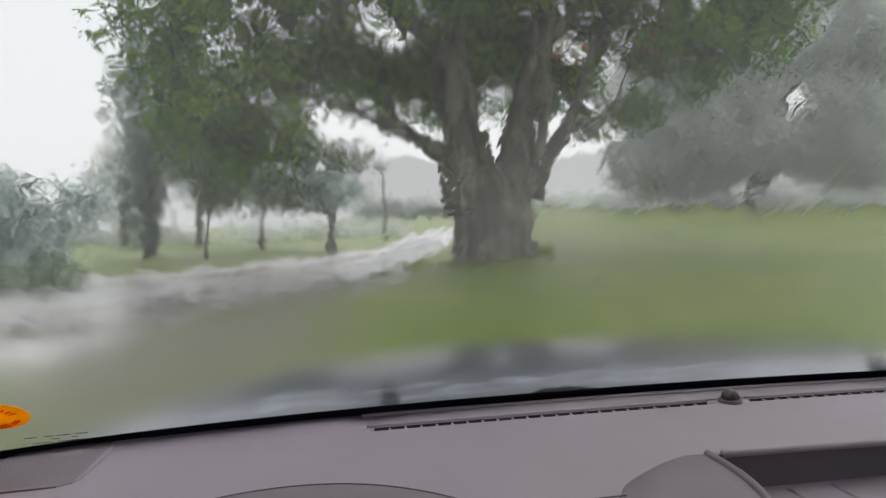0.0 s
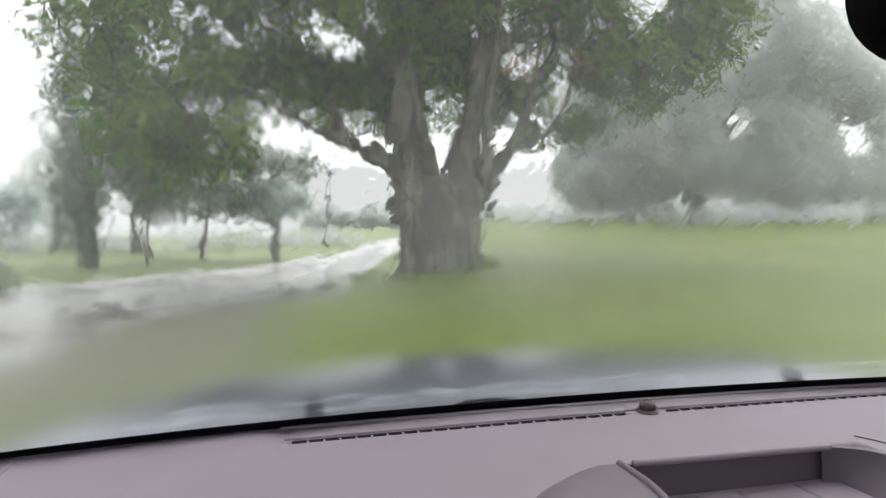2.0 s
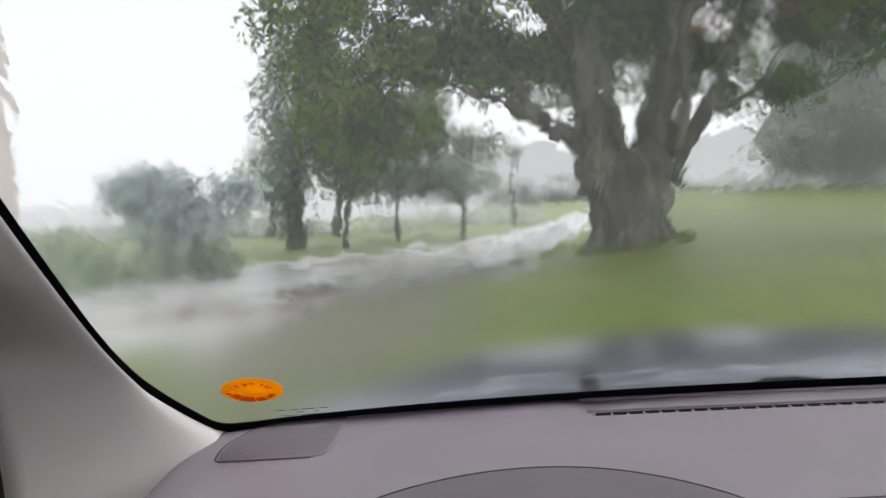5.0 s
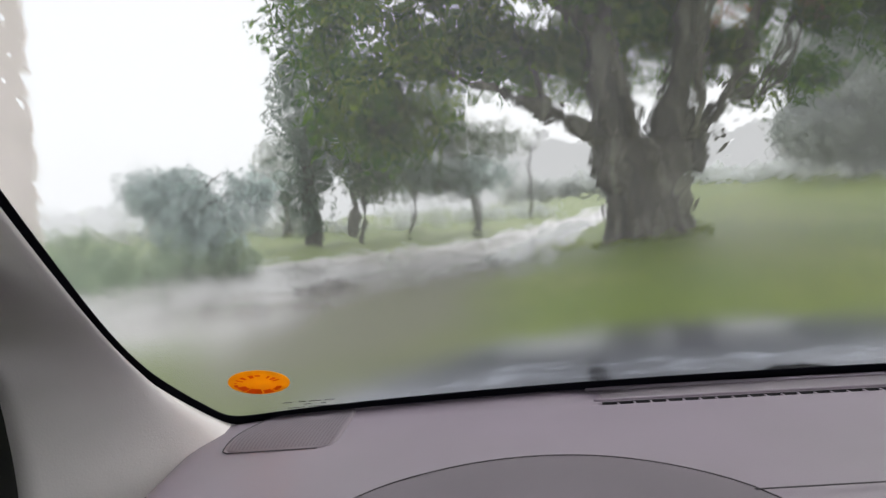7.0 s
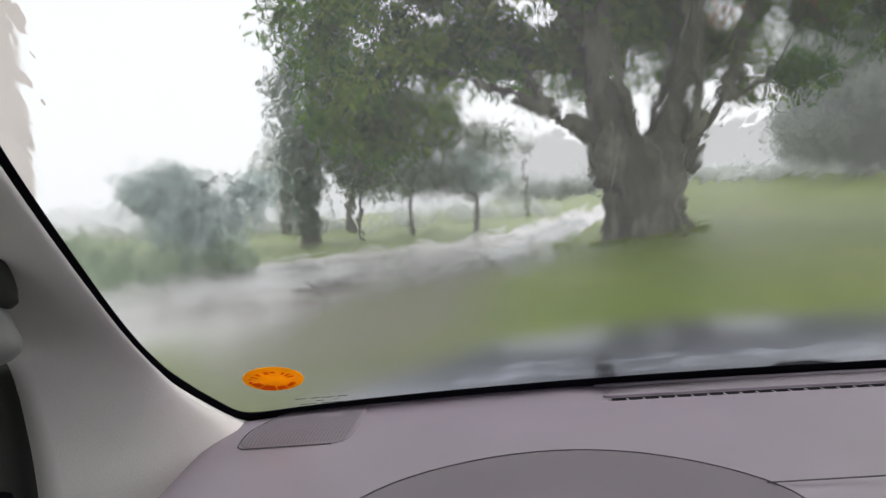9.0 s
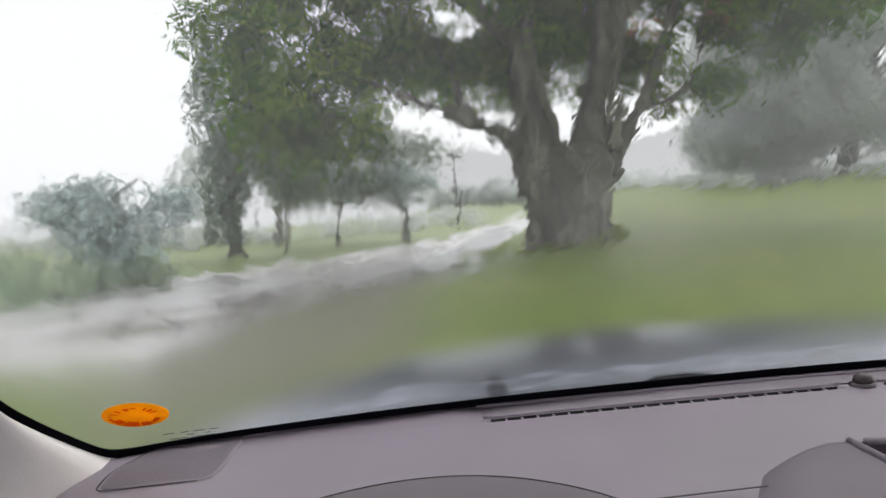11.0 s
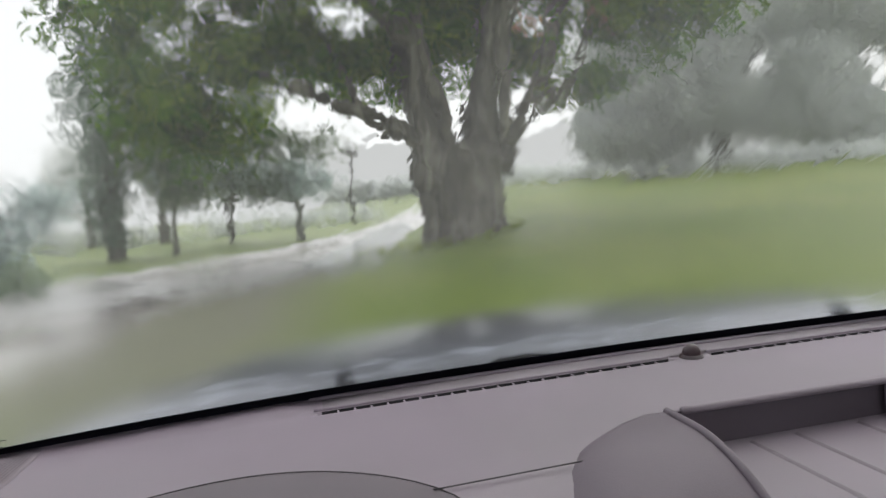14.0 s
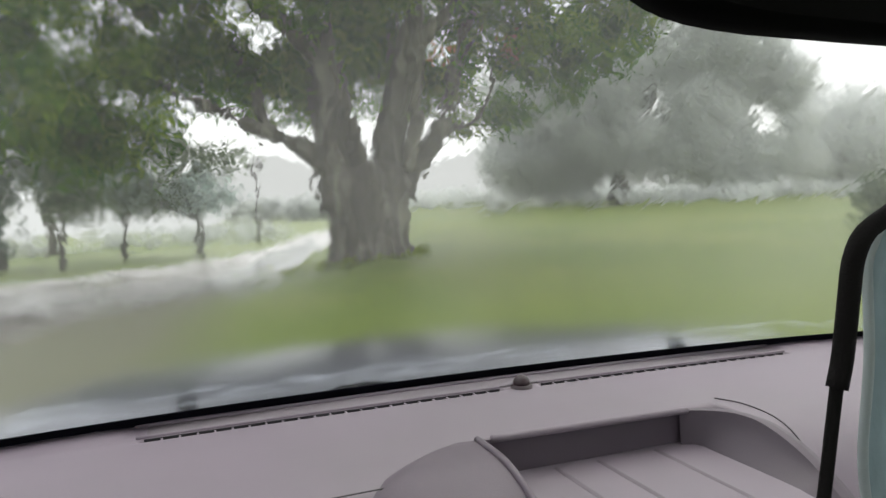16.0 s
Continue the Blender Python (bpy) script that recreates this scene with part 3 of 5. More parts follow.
windscreen = part("windscreen", bm, M_GLASS_IN, car, "misted windscreen glass covered in running rain water")
windscreen.data.materials.append(M_GLASS_OUT)
windscreen.visible_shadow = False
part("black_border", band(OUTLINE, lambda x, z: -0.018, lambda x, z: max(0.0070, 0.0015 + (0.0215 * max(0.0, 1 - abs(x / 0.68) ** 8) if z < 1.2 else 0.0)), 0.0008, 0.0018), M_BLACK, windscreen, "black windscreen border and seal")

# splashing water gathered along the foot of the glass, outside
bm = bmesh.new()
rows = []
for v in np.linspace(0, 1, 6):
    row = []
    for x in np.linspace(-0.50, 0.60, 120):
        top = 0.021 + 0.010 * noise.noise(Vector((x * 14, 3.0, 0))) + 0.004 * noise.noise(Vector((x * 60, 7.0, 0)))
        z = 1.1085 - 0.02 * (x / 0.68) ** 4 + top * v * step(-0.50, -0.40, x)
        row.append((x, glass_y(x, z) + 0.006 + 0.002 * math.sin(math.pi * v), z + 0.004))
    rows.append(row)
part("splash_water", grid_mesh(bm, rows), M_SPLASH, windscreen, "thin frothy rain water along the glass foot").visible_shadow = False


def on_glass(x, z, off=0.004):
    return Vector((x, glass_y(x, z) - off, z - off * 0.84))


def glass_patch(cx, cz, w, h, n=28, off=0.004):
    """A flat oval on the glass: half-width w, half-height h along the slope."""
    bm = bmesh.new()
    rim = [bm.verts.new(on_glass(cx + w * math.cos(2 * math.pi * k / n), cz + 0.643 * h * math.sin(2 * math.pi * k / n), off)) for k in range(n)]
    back = [bm.verts.new(v.co + Vector((0, 0.0006, 0.0005))) for v in rim]
    bm.faces.new(rim)
    bm.faces.new(back[::-1])
    for k in range(n):
        bm.faces.new((rim[k], back[k], back[(k + 1) % n], rim[(k + 1) % n]))
    return bm


def glass_bar(bm, cx, cz, w, h, off=0.0052):
    q = [bm.verts.new(on_glass(cx + a * w, cz + 0.643 * b * h, off)) for a, b in ((-1, -1), (1, -1), (1, 1), (-1, 1))]
    bm.faces.new(q)


sticker = part("sticker", glass_patch(-0.603, 1.1405, 0.0225, 0.0205), M_ORANGE, windscreen, "orange oval sticker with darker illegible print")
bm = bmesh.new()
rnd = random.Random(4)


def printed(a0, a1, r0, r1, n=12):
    """A curved stroke of print on the sticker, between two angles in degrees and two shares of its half-size."""
    rim = [[bm.verts.new(on_glass(-0.603 + 0.0225 * r * math.cos(radians(a)), 1.1405 + 0.643 * 0.0205 * r * math.sin(radians(a)), 0.0052)) for a in np.linspace(a0, a1, n)] for r in (r0, r1)]
    for k in range(n - 1):
        bm.faces.new((rim[0][k], rim[0][k + 1], rim[1][k + 1], rim[1][k]))


for a0, a1, r0, r1 in ((186, 221, 0.46, 0.76), (225, 267, 0.40, 0.82), (272, 301, 0.50, 0.80), (306, 340, 0.58, 0.76)):
    printed(a0, a1, r0, r1)
for a in (20, 33, 50, 74, 92, 118, 140, 156, 172):
    printed(a, a + rnd.uniform(6, 15), 0.52 + 0.2 * rnd.random(), 0.80, 4)
part("print", bm, M_ORANGE_DARK, sticker, "dark orange print", smooth=False)
bm = bmesh.new()
for cx, cz, w in ((-0.590, 1.1165, 0.004), (-0.578, 1.1165, 0.003), (-0.568, 1.1165, 0.005), (-0.556, 1.1165, 0.004), (-0.575, 1.1130, 0.003), (-0.562, 1.1130, 0.0022), (-0.585, 1.1095, 0.007), (-0.566, 1.1095, 0.009)):
    glass_bar(bm, cx, cz, w, 0.0006)
part("glass_marking", bm, M_PRINT, windscreen, "small black illegible glass marking", smooth=False)

# dashboard
def dash_z(x, y):
    z = 1.089 + 0.008 * (1 - (x / 0.65) ** 2) * step(0.30, 0.55, y)
    z -= 0.05 * max(0.0, (abs(x) - 0.638) / 0.050) ** 3
    z += 0.0026 * step(0.580, 0.602, y) * step(0.33, 0.37, abs(x)) * step(0.64, 0.58, abs(x))
    z -= 0.10 * max(0.0, (0.40 - y) / 0.16) ** 2
    z += 0.0016 * step(0.590, 0.614, y) * max(0.0, 1 - (abs(x) / 0.62) ** 4)
    if 0.022 < abs(x) < 0.332 and 0.5772 < y < 0.5828:
        z -= 0.014                                     # the slot of the demister
    if abs(x) < 0.345 and 0.588 < y < 0.614:
        z -= 0.0014 * step(0.588, 0.592, y) * step(0.614, 0.612, y) * step(0.345, 0.335, abs(x))
    if x > -0.30:
        z -= 5.0 * max(0.0, 0.43 - y) ** 2 * step(-0.30, -0.23, x)
    if -0.100 < x < 0.124 and y < 0.452:
        z -= 0.05                                      # the well below the tray
    return z


xs = np.arange(-0.696, 0.6961, 0.006)
ys = np.concatenate([np.arange(0.24, 0.565, 0.010), [0.5705, 0.5735, 0.5762, 0.5776, 0.5826, 0.5838, 0.5865, 0.5895, 0.592, 0.596, 0.602, 0.608, 0.6115, 0.6145, 0.617, 0.622, 0.628]])
bm = bmesh.new()
rows = [[(x, min(y, glass_y(x, 1.099) + 0.001) if y > 0.58 and abs(x) > 0.36 or y > 0.615 else y, dash_z(x, y)) for x in xs] for y in ys]
rows.insert(0, [(x, 0.225, 0.80) for x in xs])
grid_mesh(bm, rows)
dashboard = part("dashboard", bm, M_DASH, car, "pale lilac-grey grained plastic dashboard")

for sgn in (-1, 1):
    bm = bmesh.new()
    box(bm, *sorted((sgn * 0.022, sgn * 0.332)), 0.5768, 0.5828, 1.0805, 1.0845)
    grid_mesh(bm, [[(sgn * x, 0.5826, dash_z(x, 0.570) + dz) for x in np.linspace(0.022, 0.332, 30)] for dz in (-0.015, 0.0004)])
    part("demister_slot", bm, M_SLOT, dashboard, "dark demister slot", smooth=False)
slat_mesh = bpy.data.meshes.new("slat")
bm = box(bmesh.new(), -0.0008, 0.0008, -0.0030, 0.0030, -0.004, 0.0042)
bm.to_mesh(slat_mesh)
bm.free()
slat_mesh.materials.append(M_DASH)
for sgn in (-1, 1):
    for k in range(1, 23):
        s = new("slat", slat_mesh)
        s.location = (sgn * (0.022 + k * 0.0135), 0.5797, dash_z(sgn * (0.022 + k * 0.0135), 0.570) - 0.0044)
        s.parent = dashboard
# light lips along the demister and the rim by the glass
for sgn in (-1, 1):
    bm = bmesh.new()
    pts = [(sgn * x, 0.5873, dash_z(x, 0.588) + 0.0005) for x in np.linspace(0.020, 0.338, 20)]
    tube(bm, pts, [0.0018] * 20, 6)
    part("demister_lip", bm, M_DASH, dashboard)
bm = bmesh.new()
tube(bm, [(x, 0.6150, dash_z(x, 0.6150) + 0.0004) for x in np.linspace(-0.34, 0.34, 40)], [0.0022] * 40, 6)
part("demister_rim", bm, M_DASH, dashboard)
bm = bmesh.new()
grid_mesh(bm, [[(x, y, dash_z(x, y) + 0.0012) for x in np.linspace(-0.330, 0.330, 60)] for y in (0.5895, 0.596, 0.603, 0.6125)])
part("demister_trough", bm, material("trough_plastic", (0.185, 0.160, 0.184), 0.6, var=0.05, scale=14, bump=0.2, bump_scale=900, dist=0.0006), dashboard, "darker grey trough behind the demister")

# light sensor
bm = bmesh.new()
bmesh.ops.create_uvsphere(bm, u_segments=20, v_segments=12, radius=0.0082)
bmesh.ops.scale(bm, vec=(1, 1, 0.95), verts=bm.verts)
bmesh.ops.translate(bm, vec=(0, 0.580, 1.1015), verts=bm.verts)
m_sensor = material("dark_sensor_plastic", (0.030, 0.016, 0.020), 0.30, bump=0)
sensor = part("light_sensor", bm, m_sensor, dashboard, "small dark domed light sensor")
part("sensor_base", tube(bmesh.new(), [(0, 0.580, 1.090), (0, 0.580, 1.100)], [0.0125, 0.0100], 20), m_sensor, sensor)

# speaker grille at the windscreen's corner
bm = bmesh.new()
quad = [(-0.629, 0.516), (-0.545, 0.516), (-0.537, 0.609), (-0.612, 0.596)]


def on_grille(u, v, lift):
    """A place on the cover from its sides, u across and v along."""
    p = Vector(quad[0]).lerp(Vector(quad[3]), v).lerp(Vector(quad[1]).lerp(Vector(quad[2]), v), u)
    p.x -= 0.009 * math.sin(math.pi * v) * (1 - u)          # its outer side bows out
    return (p.x, p.y, dash_z(p.x, p.y) + lift)


rows = []
for r, lift in ((0.02, 0.0012), (0.35, 0.0012), (0.7, 0.0011), (0.93, 0.0010), (0.985, 0.0007), (1.0, -0.0010)):
    row = []
    for k in range(49):
        c, q = math.cos(k * math.pi / 24), math.sin(k * math.pi / 24)
        fall = (abs(c) ** 7 + abs(q) ** 7) ** (-1 / 7)      # rounded corners
        row.append(on_grille(0.5 + 0.5 * r * fall * c, 0.5 + 0.5 * r * fall * q, lift))
    rows.append(row)
grid_mesh(bm, rows)
grille = part("speaker_grille", bm, material("grille_plastic", (0.220, 0.190, 0.216), 0.7, var=0.05, scale=20, bump=0.3, bump_scale=900, dist=0.0006, spec=0.3), dashboard, "grey perforated speaker cover")
bm = bmesh.new()
for i in range(28):
    for j in range(27):
        p = Vector(on_grille(0.05 + 0.033 * i, 0.05 + j * 0.034, 0.0016))
        bm.faces.new([bm.verts.new(p + Vector((dx * 0.00062, dy * 0.0010, 0))) for dx, dy in ((-1, -1), (1, -1), (1, 1), (-1, 1))])
part("perforation", bm, M_POD, grille, smooth=False)
rim = [on_grille(0.0, v, 0.0006) for v in np.linspace(0.95, 0.06, 20)] + [on_grille(u, 0.0, 0.0006) for u in np.linspace(0.05, 0.85, 14)]
part("grille_seam", tube(bmesh.new(), rim, [0.00045] * len(rim), 6), M_SEAM, grille, "dark gap round the cover")

# instrument hood in front of the driver, with its seam
ARC = smooth_line([(-0.575, 0.32, 0), (-0.548, 0.382, 0), (-0.508, 0.436, 0), (-0.45, 0.467, 0), (-0.39, 0.475, 0), (-0.335, 0.461, 0), (-0.285, 0.424, 0), (-0.245, 0.363, 0), (-0.225, 0.29, 0)], 40)
bm = bmesh.new()
rows = []
for v in np.linspace(0, 1, 14):
    row = []
    for p in ARC:
        c = Vector((-0.395, 0.20, 0))
        q = p.lerp(c, v * 0.85)
        zt = dash_z(p.x, p.y) + 0.0015 + 0.012 * math.sin(math.pi * min(1, v * 1.25)) * 0.6 - 0.05 * max(0, v - 0.35) ** 1.5
        row.append((q.x, q.y, zt if v > 0 else zt - 0.001))
    rows.append(row)
grid_mesh(bm, rows)
# dash plastic darkened: the weaker light here is put into the colour
part("instrument_hood", bm, material("instrument_hood_shaded", (0.122, 0.104, 0.120), 0.6, var=0.06, scale=12, bump=0.25, bump_scale=900, dist=0.0006), dashboard, "grey curved hood over the instruments, darkened for shade")
bm = bmesh.new()
tube(bm, [(p.x, p.y + 0.001, dash_z(p.x, p.y) + 0.0008) for p in ARC], [0.0005] * len(ARC), 6)
part("seam", bm, M_SEAM, dashboard)
bm = bmesh.new()
tube(bm, [(x, 0.412 + 0.02 * (x + 0.28), dash_z(x, 0.43) + 0.0006) for x in np.linspace(-0.28, -0.185, 12)], [0.0005] * 12, 6)
part("seam", bm, M_SEAM, dashboard)

# centre pod with an open tray
def pod_z(x, y):
    return 1.0992 - 4.3 * max(0.0, 0.425 - y) ** 2


def lip_x(y):
    """The tray's rounded far corner and side, seen from above."""
    return float(np.interp(y, [0.24, 0.36, 0.405, 0.424, 0.435, 0.443, 0.449], [0.118, 0.117, 0.115, 0.110, 0.102, 0.090, 0.076]))


bm = bmesh.new()
# the solid shoulder beside the tray, swelling softly
rows = []
for u in np.linspace(-0.10, 1, 22):
    row = []
    for y in np.linspace(0.28, 0.4545, 28):
        xo = float(np.interp(y, [0.28, 0.36, 0.41, 0.432, 0.447, 0.4545], [-0.212, -0.208, -0.200, -0.186, -0.160, -0.132]))
        x = xo + (-0.101 - xo) * max(0, u)
        top = pod_z(x, y) + 0.001 * math.sin(math.pi * max(0, u))
        row.append((x - 0.004 * (u < -0.05), y, top - 0.012 * max(0.0, 1 - max(0, u) * 2.2) ** 2.5 if u > -0.05 else dash_z(x, y) - 0.02))
    row.append((row[-1][0], 0.4610, dash_z(row[-1][0], 0.4610) - 0.004))
    rows.append(row)
grid_mesh(bm, rows)
back = [(float(x), float(y)) for x, y in zip(np.linspace(-0.128, 0.082, 24), np.linspace(0.4545, 0.4475, 24))]
grid_mesh(bm, [[(x, y - 0.001, pod_z(x, y) - 0.008 * step(-0.112, -0.128, x)) for x, y in back], [(x, y + 0.005, pod_z(x, y) - 0.001 - 0.009 * step(-0.110, -0.128, x)) for x, y in back], [(x, y + 0.010, dash_z(x, y + 0.010) - 0.004) for x, y in back]])
# the rim round the tray's far corner and side
corner = [(lip_x(y), y) for y in np.linspace(0.449, 0.28, 40)]
rows = []
for w, dz in ((0.0, 0.0), (0.006, 0.0), (0.013, -0.002), (0.020, -0.030)):
    rows.append([(x + w, y + w * 0.6 * step(0.40, 0.445, y), pod_z(x, y) + dz) for x, y in corner])
grid_mesh(bm, rows)
pod = part("centre_pod", bm, M_POD, dashboard, "raised grey plastic pod in the dashboard centre")
bm = bmesh.new()
tube(bm, [(-0.1012, y, pod_z(0, y) + 0.0004) for y in np.linspace(0.28, 0.456, 24)], [0.0028] * 24, 8)
part("tray_lip", bm, M_POD, dashboard)
bm = bmesh.new()
tube(bm, [(x, y - 0.0005, pod_z(x, y) + 0.0002) for x, y in back[4:]], [0.0030] * 20, 8)
part("tray_lip", bm, M_DASH, dashboard)
bm = bmesh.new()
tube(bm, [(x + 0.020, y + 0.012 * step(0.40, 0.445, y), dash_z(x + 0.020, y + 0.012) + 0.0004 if y > 0.40 else pod_z(x, y) - 0.012) for x, y in corner if y < 0.40], [0.0007] * len([c for c in corner if c[1] < 0.40]), 6)
part("seam", bm, M_SEAM, dashboard)
bm = bmesh.new()
tube(bm, [(p.x, p.y, dash_z(p.x, p.y) + 0.0004) for p in smooth_line([(0.136, 0.475, 0), (0.148, 0.451, 0), (0.145, 0.405, 0), (0.131, 0.362, 0), (0.108, 0.315, 0)], 20)], [0.0006] * 20, 6)
part("seam", bm, M_SEAM, dashboard)
# tray: floor, ribs and inner walls
bm = bmesh.new()
F = 1.0715
grid_mesh(bm, [[(x, y, F - 0.6 * max(0, 0.35 - y) ** 1.5) for x in np.linspace(-0.0995, 0.089, 12)] for y in np.linspace(0.25, 0.4535, 14)])
tray = part("tray_floor", bm, M_DASH, dashboard, "light grey ribbed tray floor")
# raised bars; a groove's shade is put into their darker grey
m_rib = material("rib_shade_plastic", (0.165, 0.138, 0.163), 0.6, bump=0)
for x in (-0.041, -0.004, 0.050):
    bm = bmesh.new()
    tube(bm, [(x, y, F - 0.0026 - 0.6 * max(0, 0.35 - y) ** 1.5) for y in np.linspace(0.27, 0.446, 10)], [0.0036] * 10, 8)
    part("tray_rib", bm, m_rib, tray, "raised rib darkened like a shaded groove")
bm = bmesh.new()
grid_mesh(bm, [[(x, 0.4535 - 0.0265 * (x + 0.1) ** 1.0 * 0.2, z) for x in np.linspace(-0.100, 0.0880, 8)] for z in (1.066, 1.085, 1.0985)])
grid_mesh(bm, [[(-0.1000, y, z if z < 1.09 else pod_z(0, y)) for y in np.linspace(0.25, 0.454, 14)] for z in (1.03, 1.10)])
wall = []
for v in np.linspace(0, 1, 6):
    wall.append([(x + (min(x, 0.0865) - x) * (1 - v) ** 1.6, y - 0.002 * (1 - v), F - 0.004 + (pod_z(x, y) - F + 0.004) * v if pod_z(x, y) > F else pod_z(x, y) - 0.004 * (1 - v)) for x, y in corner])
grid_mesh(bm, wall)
part("tray_wall", bm, M_DASH_SHADED, dashboard, "inner walls of the tray, grey darkened for shade")

# windscreen pillars
S = [on_glass(x + 0.003, z, 0.004) for x, z in OUTLINE[:90] if 1.088 < z < 1.55 and x < -0.6]
S = smooth_line([(-0.634, 0.600, 1.060)] + [tuple(p) for p in S[::3]] + [tuple(S[-1])], 40)
R = smooth_line([(-0.735, 0.450, 0.96), (-0.742, 0.455, 1.05), (-0.747, 0.458, 1.12), (-0.750, 0.445, 1.185), (-0.750, 0.395, 1.245), (-0.738, 0.29, 1.318), (-0.705, 0.12, 1.45), (-0.672, 0.00, 1.565)], 40)
for sgn, nm in ((1, "pillar_trim"), (-1, "pillar_trim")):
    bm, rows = bmesh.new(), []
    for u in np.linspace(0, 1, 12):
        row = []
        for a, b in zip(S, R):
            p = a.lerp(b, u)
            swell = math.sin(math.pi * u ** 0.6)
            row.append((sgn * (p.x + 0.020 * swell), p.y - 0.010 * swell, p.z))
        rows.append(row)
    rows.append([(sgn * (b.x - 0.004), b.y + 0.02, b.z) for b in R])
    grid_mesh(bm, rows)
    part(nm, bm, M_TRIM, car, "pale grey fabric-covered windscreen pillar trim")

# door with its dark window seal and the rounded mirror sail
m_cap = material("door_cap_plastic", (0.026, 0.028, 0.024), 0.7, bump=0.2, bump_scale=500, dist=0.0005)
m_sail = material("sail_plastic", (0.22, 0.22, 0.215), 0.6, bump=0.2, bump_scale=600, dist=0.0004)
for sgn in (-1, 1):
    bm = bmesh.new()
    box(bm, *sorted((sgn * 0.735, sgn * 0.80)), -0.75, 0.50, 0.32, 1.075, 0.02)
    door = part("door", bm, M_PAINT, car, "silver-blue car door with dark window seal")
    bm = bmesh.new()
    box(bm, *sorted((sgn * 0.746, sgn * 0.775)), -0.74, 0.44, 1.06, 1.10, 0.008)
    part("window_seal", bm, M_BLACK, door)
    bm = bmesh.new()
    box(bm, *sorted((sgn * 0.757, sgn * 0.800)), 0.10, 0.520, 1.02, 1.180, 0.01)
    part("door_cap", bm, m_cap, door, "dark door top below the window")
    bm = bmesh.new()
    tube(bm, smooth_line([(sgn * 0.800, 0.372, 1.240), (sgn * 0.755, 0.371, 1.230), (sgn * 0.718, 0.370, 1.214), (sgn * 0.701, 0.370, 1.207), (sgn * 0.6905, 0.370, 1.206)], 14),
         list(np.interp(np.linspace(0, 1, 14), [0, 0.25, 0.5, 0.75, 0.92, 1], [0.036, 0.033, 0.023, 0.013, 0.007, 0.002])), 20)
    part("mirror_sail", bm, m_sail, door, "grey rounded door mirror base")
    bm = bmesh.new()
    tube(bm, smooth_line([(sgn * 0.8055, 0.380, 1.290), (sgn * 0.7555, 0.378, 1.270), (sgn * 0.7175, 0.376, 1.248), (sgn * 0.7025, 0.376, 1.233), (sgn * 0.6960, 0.376, 1.226)], 14),
         list(np.interp(np.linspace(0, 1, 14), [0, 0.25, 0.5, 0.75, 1], [0.024, 0.020, 0.015, 0.009, 0.003])), 20)
    part("mirror_sail_cap", bm, m_cap, door)

# outside of the car: bonnet, body, roof, wheels
bm = bmesh.new()
rows = []
for y in np.linspace(0.665, 1.42, 44):
    row = []
    for x in np.linspace(-0.76, 0.76, 49):
        rho = math.hypot(x / 0.67, (y - 0.68) / 0.53)          # it rounds off to the front and the wings
        z = 1.066 + 0.017 * step(0.70, 0.84, y) - 0.058 * rho ** 4 - 0.35 * max(0.0, rho - 1.0) ** 1.5
        z += 0.006 * math.exp(-((abs(x) - 0.40) / 0.05) ** 2) * step(0.75, 0.95, y) * step(1.2, 0.95, rho)
        row.append((x, y, z))
    rows.append(row)
grid_mesh(bm, rows)
bonnet = part("bonnet", bm, M_PAINT, car, "wet silver-blue car bonnet reflecting the tree")
for x in (-0.298, 0.333):
    bm = bmesh.new()
    box(bm, x - 0.0100, x + 0.0100, 0.752, 0.774, 1.062, 1.0810, 0.006)
    part("washer_nozzle", bm, M_BLACK, bonnet, "small black washer nozzle")
bm = bmesh.new()
box(bm, -0.66, 0.66, 0.620, 0.70, 1.035, 1.055, 0.004)
part("cowl", bm, M_BLACK, car, "black plastic cowl below the windscreen")
for x0, x1, lift in ((-0.24, 0.10, 0.0), (0.16, 0.58, -0.012)):
    bm = bmesh.new()
    pts = [(x, glass_y(x, 1.103 + lift) + 0.018 + 0.01 * math.sin((x - x0) * 6), 1.084 + lift + 0.017 * math.exp(-((x + 0.145) / 0.05) ** 4)) for x in np.linspace(x0, x1, 14)]
    tube(bm, pts, list(np.interp(np.linspace(0, 1, 14), [0, 0.5, 1], [0.004, 0.006, 0.007])), 8)
    wiper = part("wiper", bm, M_BLACK, car, "black wiper arm lying at the glass foot")
    bm = bmesh.new()
    box(bm, x1 - 0.02, x1 + 0.012, pts[-1][1] - 0.01, pts[-1][1] + 0.015, 1.060, 1.085 + lift, 0.005)
    part("wiper_pivot", bm, M_BLACK, wiper)
bm = bmesh.new()
box(bm, -0.79, 0.79, 0.50, 1.50, 0.30, 0.86, 0.09)
box(bm, -0.74, 0.74, 1.45, 1.76, 0.28, 0.82, 0.08)
box(bm, -0.79, 0.79, -2.2, -0.76, 0.30, 0.98, 0.09)
box(bm, -0.77, 0.77, -0.80, 0.52, 0.26, 0.36, 0.02)
part("body", bm, M_PAINT, car)
bm = bmesh.new()
box(bm, -0.68, 0.68, -1.75, 0.055, 1.575, 1.61, 0.015)
roof = part("roof", bm, M_TRIM, car, "pale grey lined car roof")
for sgn in (-1, 1):
    part("door_pillar", tube(bmesh.new(), [(sgn * 0.74, -0.85, 0.95), (sgn * 0.68, -0.90, 1.58)], [0.05, 0.05], 8), M_TRIM, roof)
    part("rear_pillar", tube(bmesh.new(), [(sgn * 0.74, -2.05, 0.95), (sgn * 0.62, -1.72, 1.58)], [0.06, 0.06], 8), M_TRIM, roof)
wheel_bm = bmesh.new()
